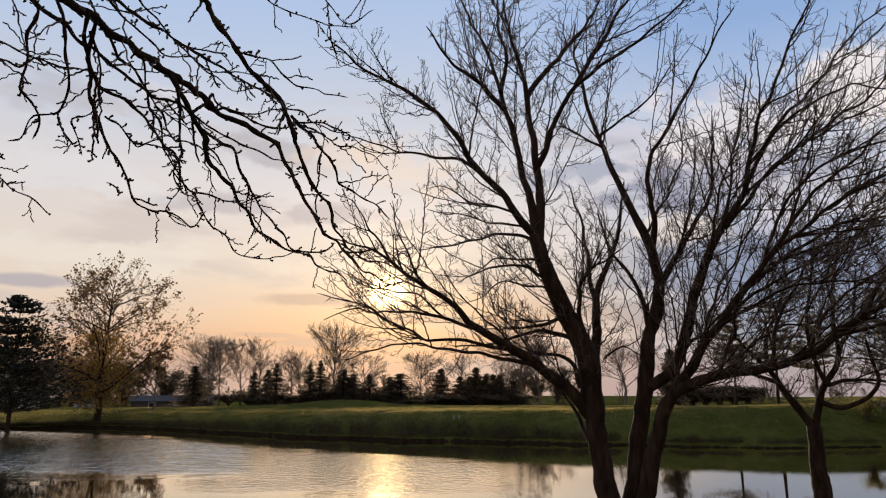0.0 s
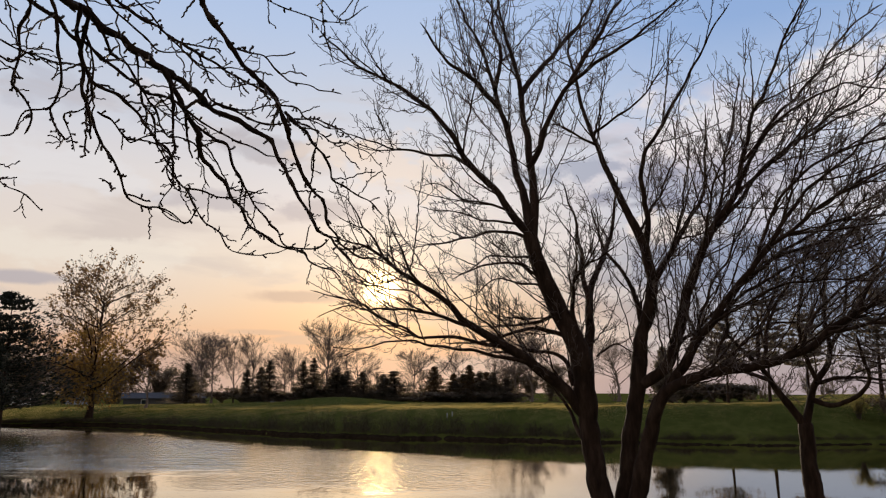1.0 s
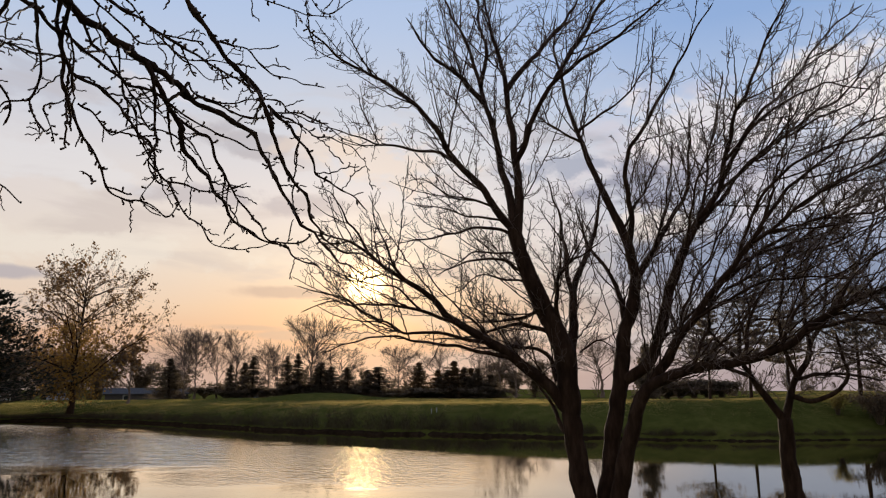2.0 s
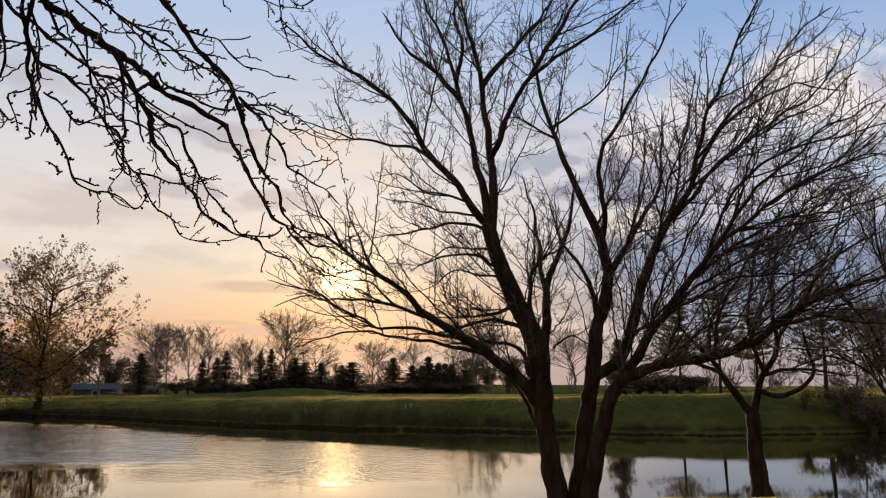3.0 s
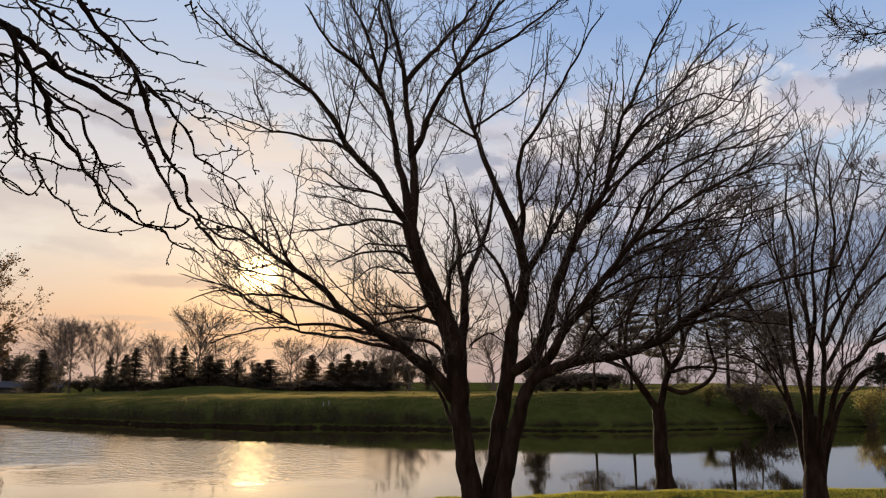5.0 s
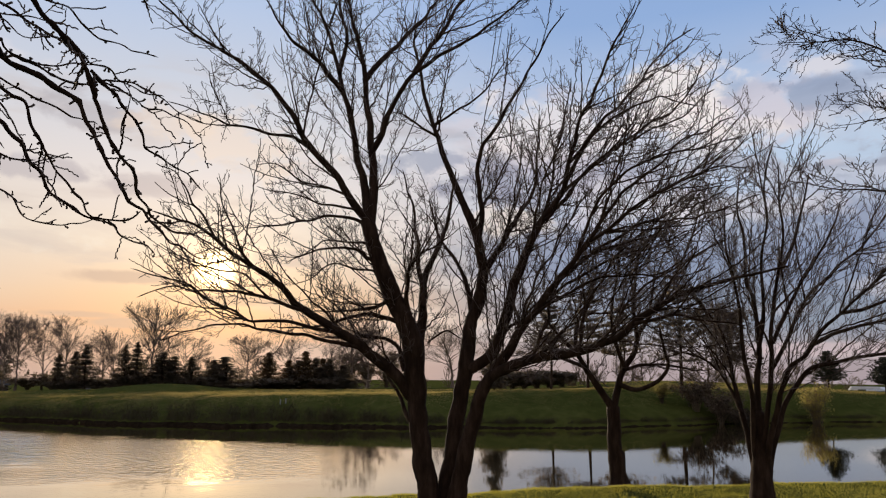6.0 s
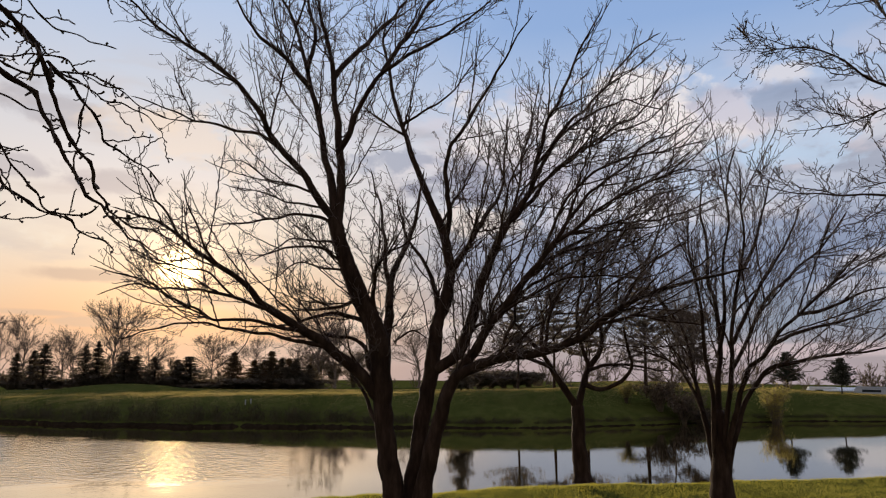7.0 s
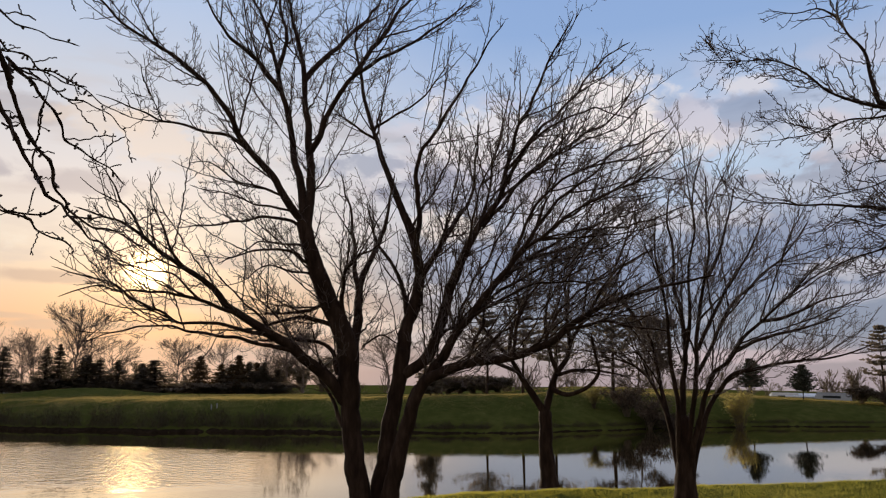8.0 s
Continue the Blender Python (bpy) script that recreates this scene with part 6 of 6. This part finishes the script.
def gable_house(name, label, long, deep, tall, pitch, wall_mat, windows, roof_mat=None):
    """Walls, a pitched roof with eaves, a row of framed windows and a door."""
    thing = tagged(new(name), label, "building", "buildings beyond the course")
    wall = part("wall", boxed(0, 0, tall / 2, long, deep, tall), wall_mat, thing)
    bm = bmesh.new()
    ends = []
    for x in (-long / 2 - 0.4, long / 2 + 0.4):
        ends.append([bm.verts.new((x, y, z)) for y, z in ((-deep / 2 - 0.4, tall - 0.1), (0, tall + pitch), (deep / 2 + 0.4, tall - 0.1), (deep / 2 + 0.4, tall - 0.25), (0, tall + pitch - 0.2), (-deep / 2 - 0.4, tall - 0.25))])
    a, b = ends
    for i in range(6):
        bm.faces.new((a[i], a[(i + 1) % 6], b[(i + 1) % 6], b[i]))
    bm.faces.new(a[::-1])
    bm.faces.new(b)
    bmesh.ops.recalc_face_normals(bm, faces=bm.faces[:])
    part("roof", bm, roof_mat or ROOFING, thing, "pale metal roof" if roof_mat else "dark shingled roof")
    for i in range(windows):
        x = -long / 2 + long * (i + 0.5) / windows
        frame_part = part("window", boxed(x, -deep / 2 - 0.02, tall * 0.55, 1.2, 0.08, 1.1), WHITE, wall, "white framed window")
        frame_part.parent = thing
        part("pane", boxed(x, -deep / 2 - 0.065, tall * 0.55, 1.0, 0.02, 0.9), GLASS, frame_part, "dark glass")
    part("door", boxed(long * 0.38, -deep / 2 - 0.03, 1.02, 0.95, 0.06, 2.04), DARK, thing, "dark door")
    return thing


def set_down(thing, az_deg, r, z, turn):
    thing.location = (r * math.sin(radians(az_deg)), r * math.cos(radians(az_deg)), z)
    thing.rotation_euler = (0, 0, radians(turn - az_deg))
    return thing


def on_ground(thing, az_deg, r, turn, sink=0.03):
    x, y = r * math.sin(radians(az_deg)), r * math.cos(radians(az_deg))
    return set_down(thing, az_deg, r, float(ground_height(x, y)) - sink, turn)


on_ground(gable_house("low_house", "long low white building beyond the rise", 9.0, 6.0, 2.0, 0.4, GREY_WALL, 4, WHITE), 45.4, 152, 4)
on_ground(gable_house("low_house", "long low dark house among the far trees", 15.0, 7.0, 2.0, 0.9, DIM_WALL, 2), -20.4, 156, 2)
on_ground(gable_house("garden_shed", "small pale shed among the far trees", 4.0, 3.0, 2.1, 0.6, WHITE, 1), -29.4, 146, 5)
silver = car("silver parked car beyond the grass", PAINT)
on_ground(silver, -26.0, 148, 3)
on_ground(copy_thing(silver, Matrix()), -13.2, 146, -8)
on_ground(car("white parked van beyond the rise", WHITE, True), 43.6, 150, 12)
on_ground(car("grey parked van beyond the rise", PAINT, True), 46.6, 140, -5)


def marker_post():
    thing = tagged(new("marker_post"), "small pale marker post on the far bank", "post", "marker posts on the bank")
    bm = bmesh.new()
    bmesh.ops.create_cone(bm, cap_ends=True, segments=10, radius1=0.045, radius2=0.04, depth=0.36, matrix=Matrix.Translation((0, 0, 0.18)))
    part("post", bm, GREY_WALL, thing)
    bm = bmesh.new()
    bmesh.ops.create_uvsphere(bm, u_segments=10, v_segments=6, radius=0.05, matrix=Matrix.Translation((0, 0, 0.37)))
    part("cap", bm, GREY_WALL, thing, "rounded pale cap")
    return thing


post = marker_post()
on_ground(post, 0.85, 60.2, 0)
on_ground(copy_thing(post, Matrix()), 1.25, 60.2, 0)
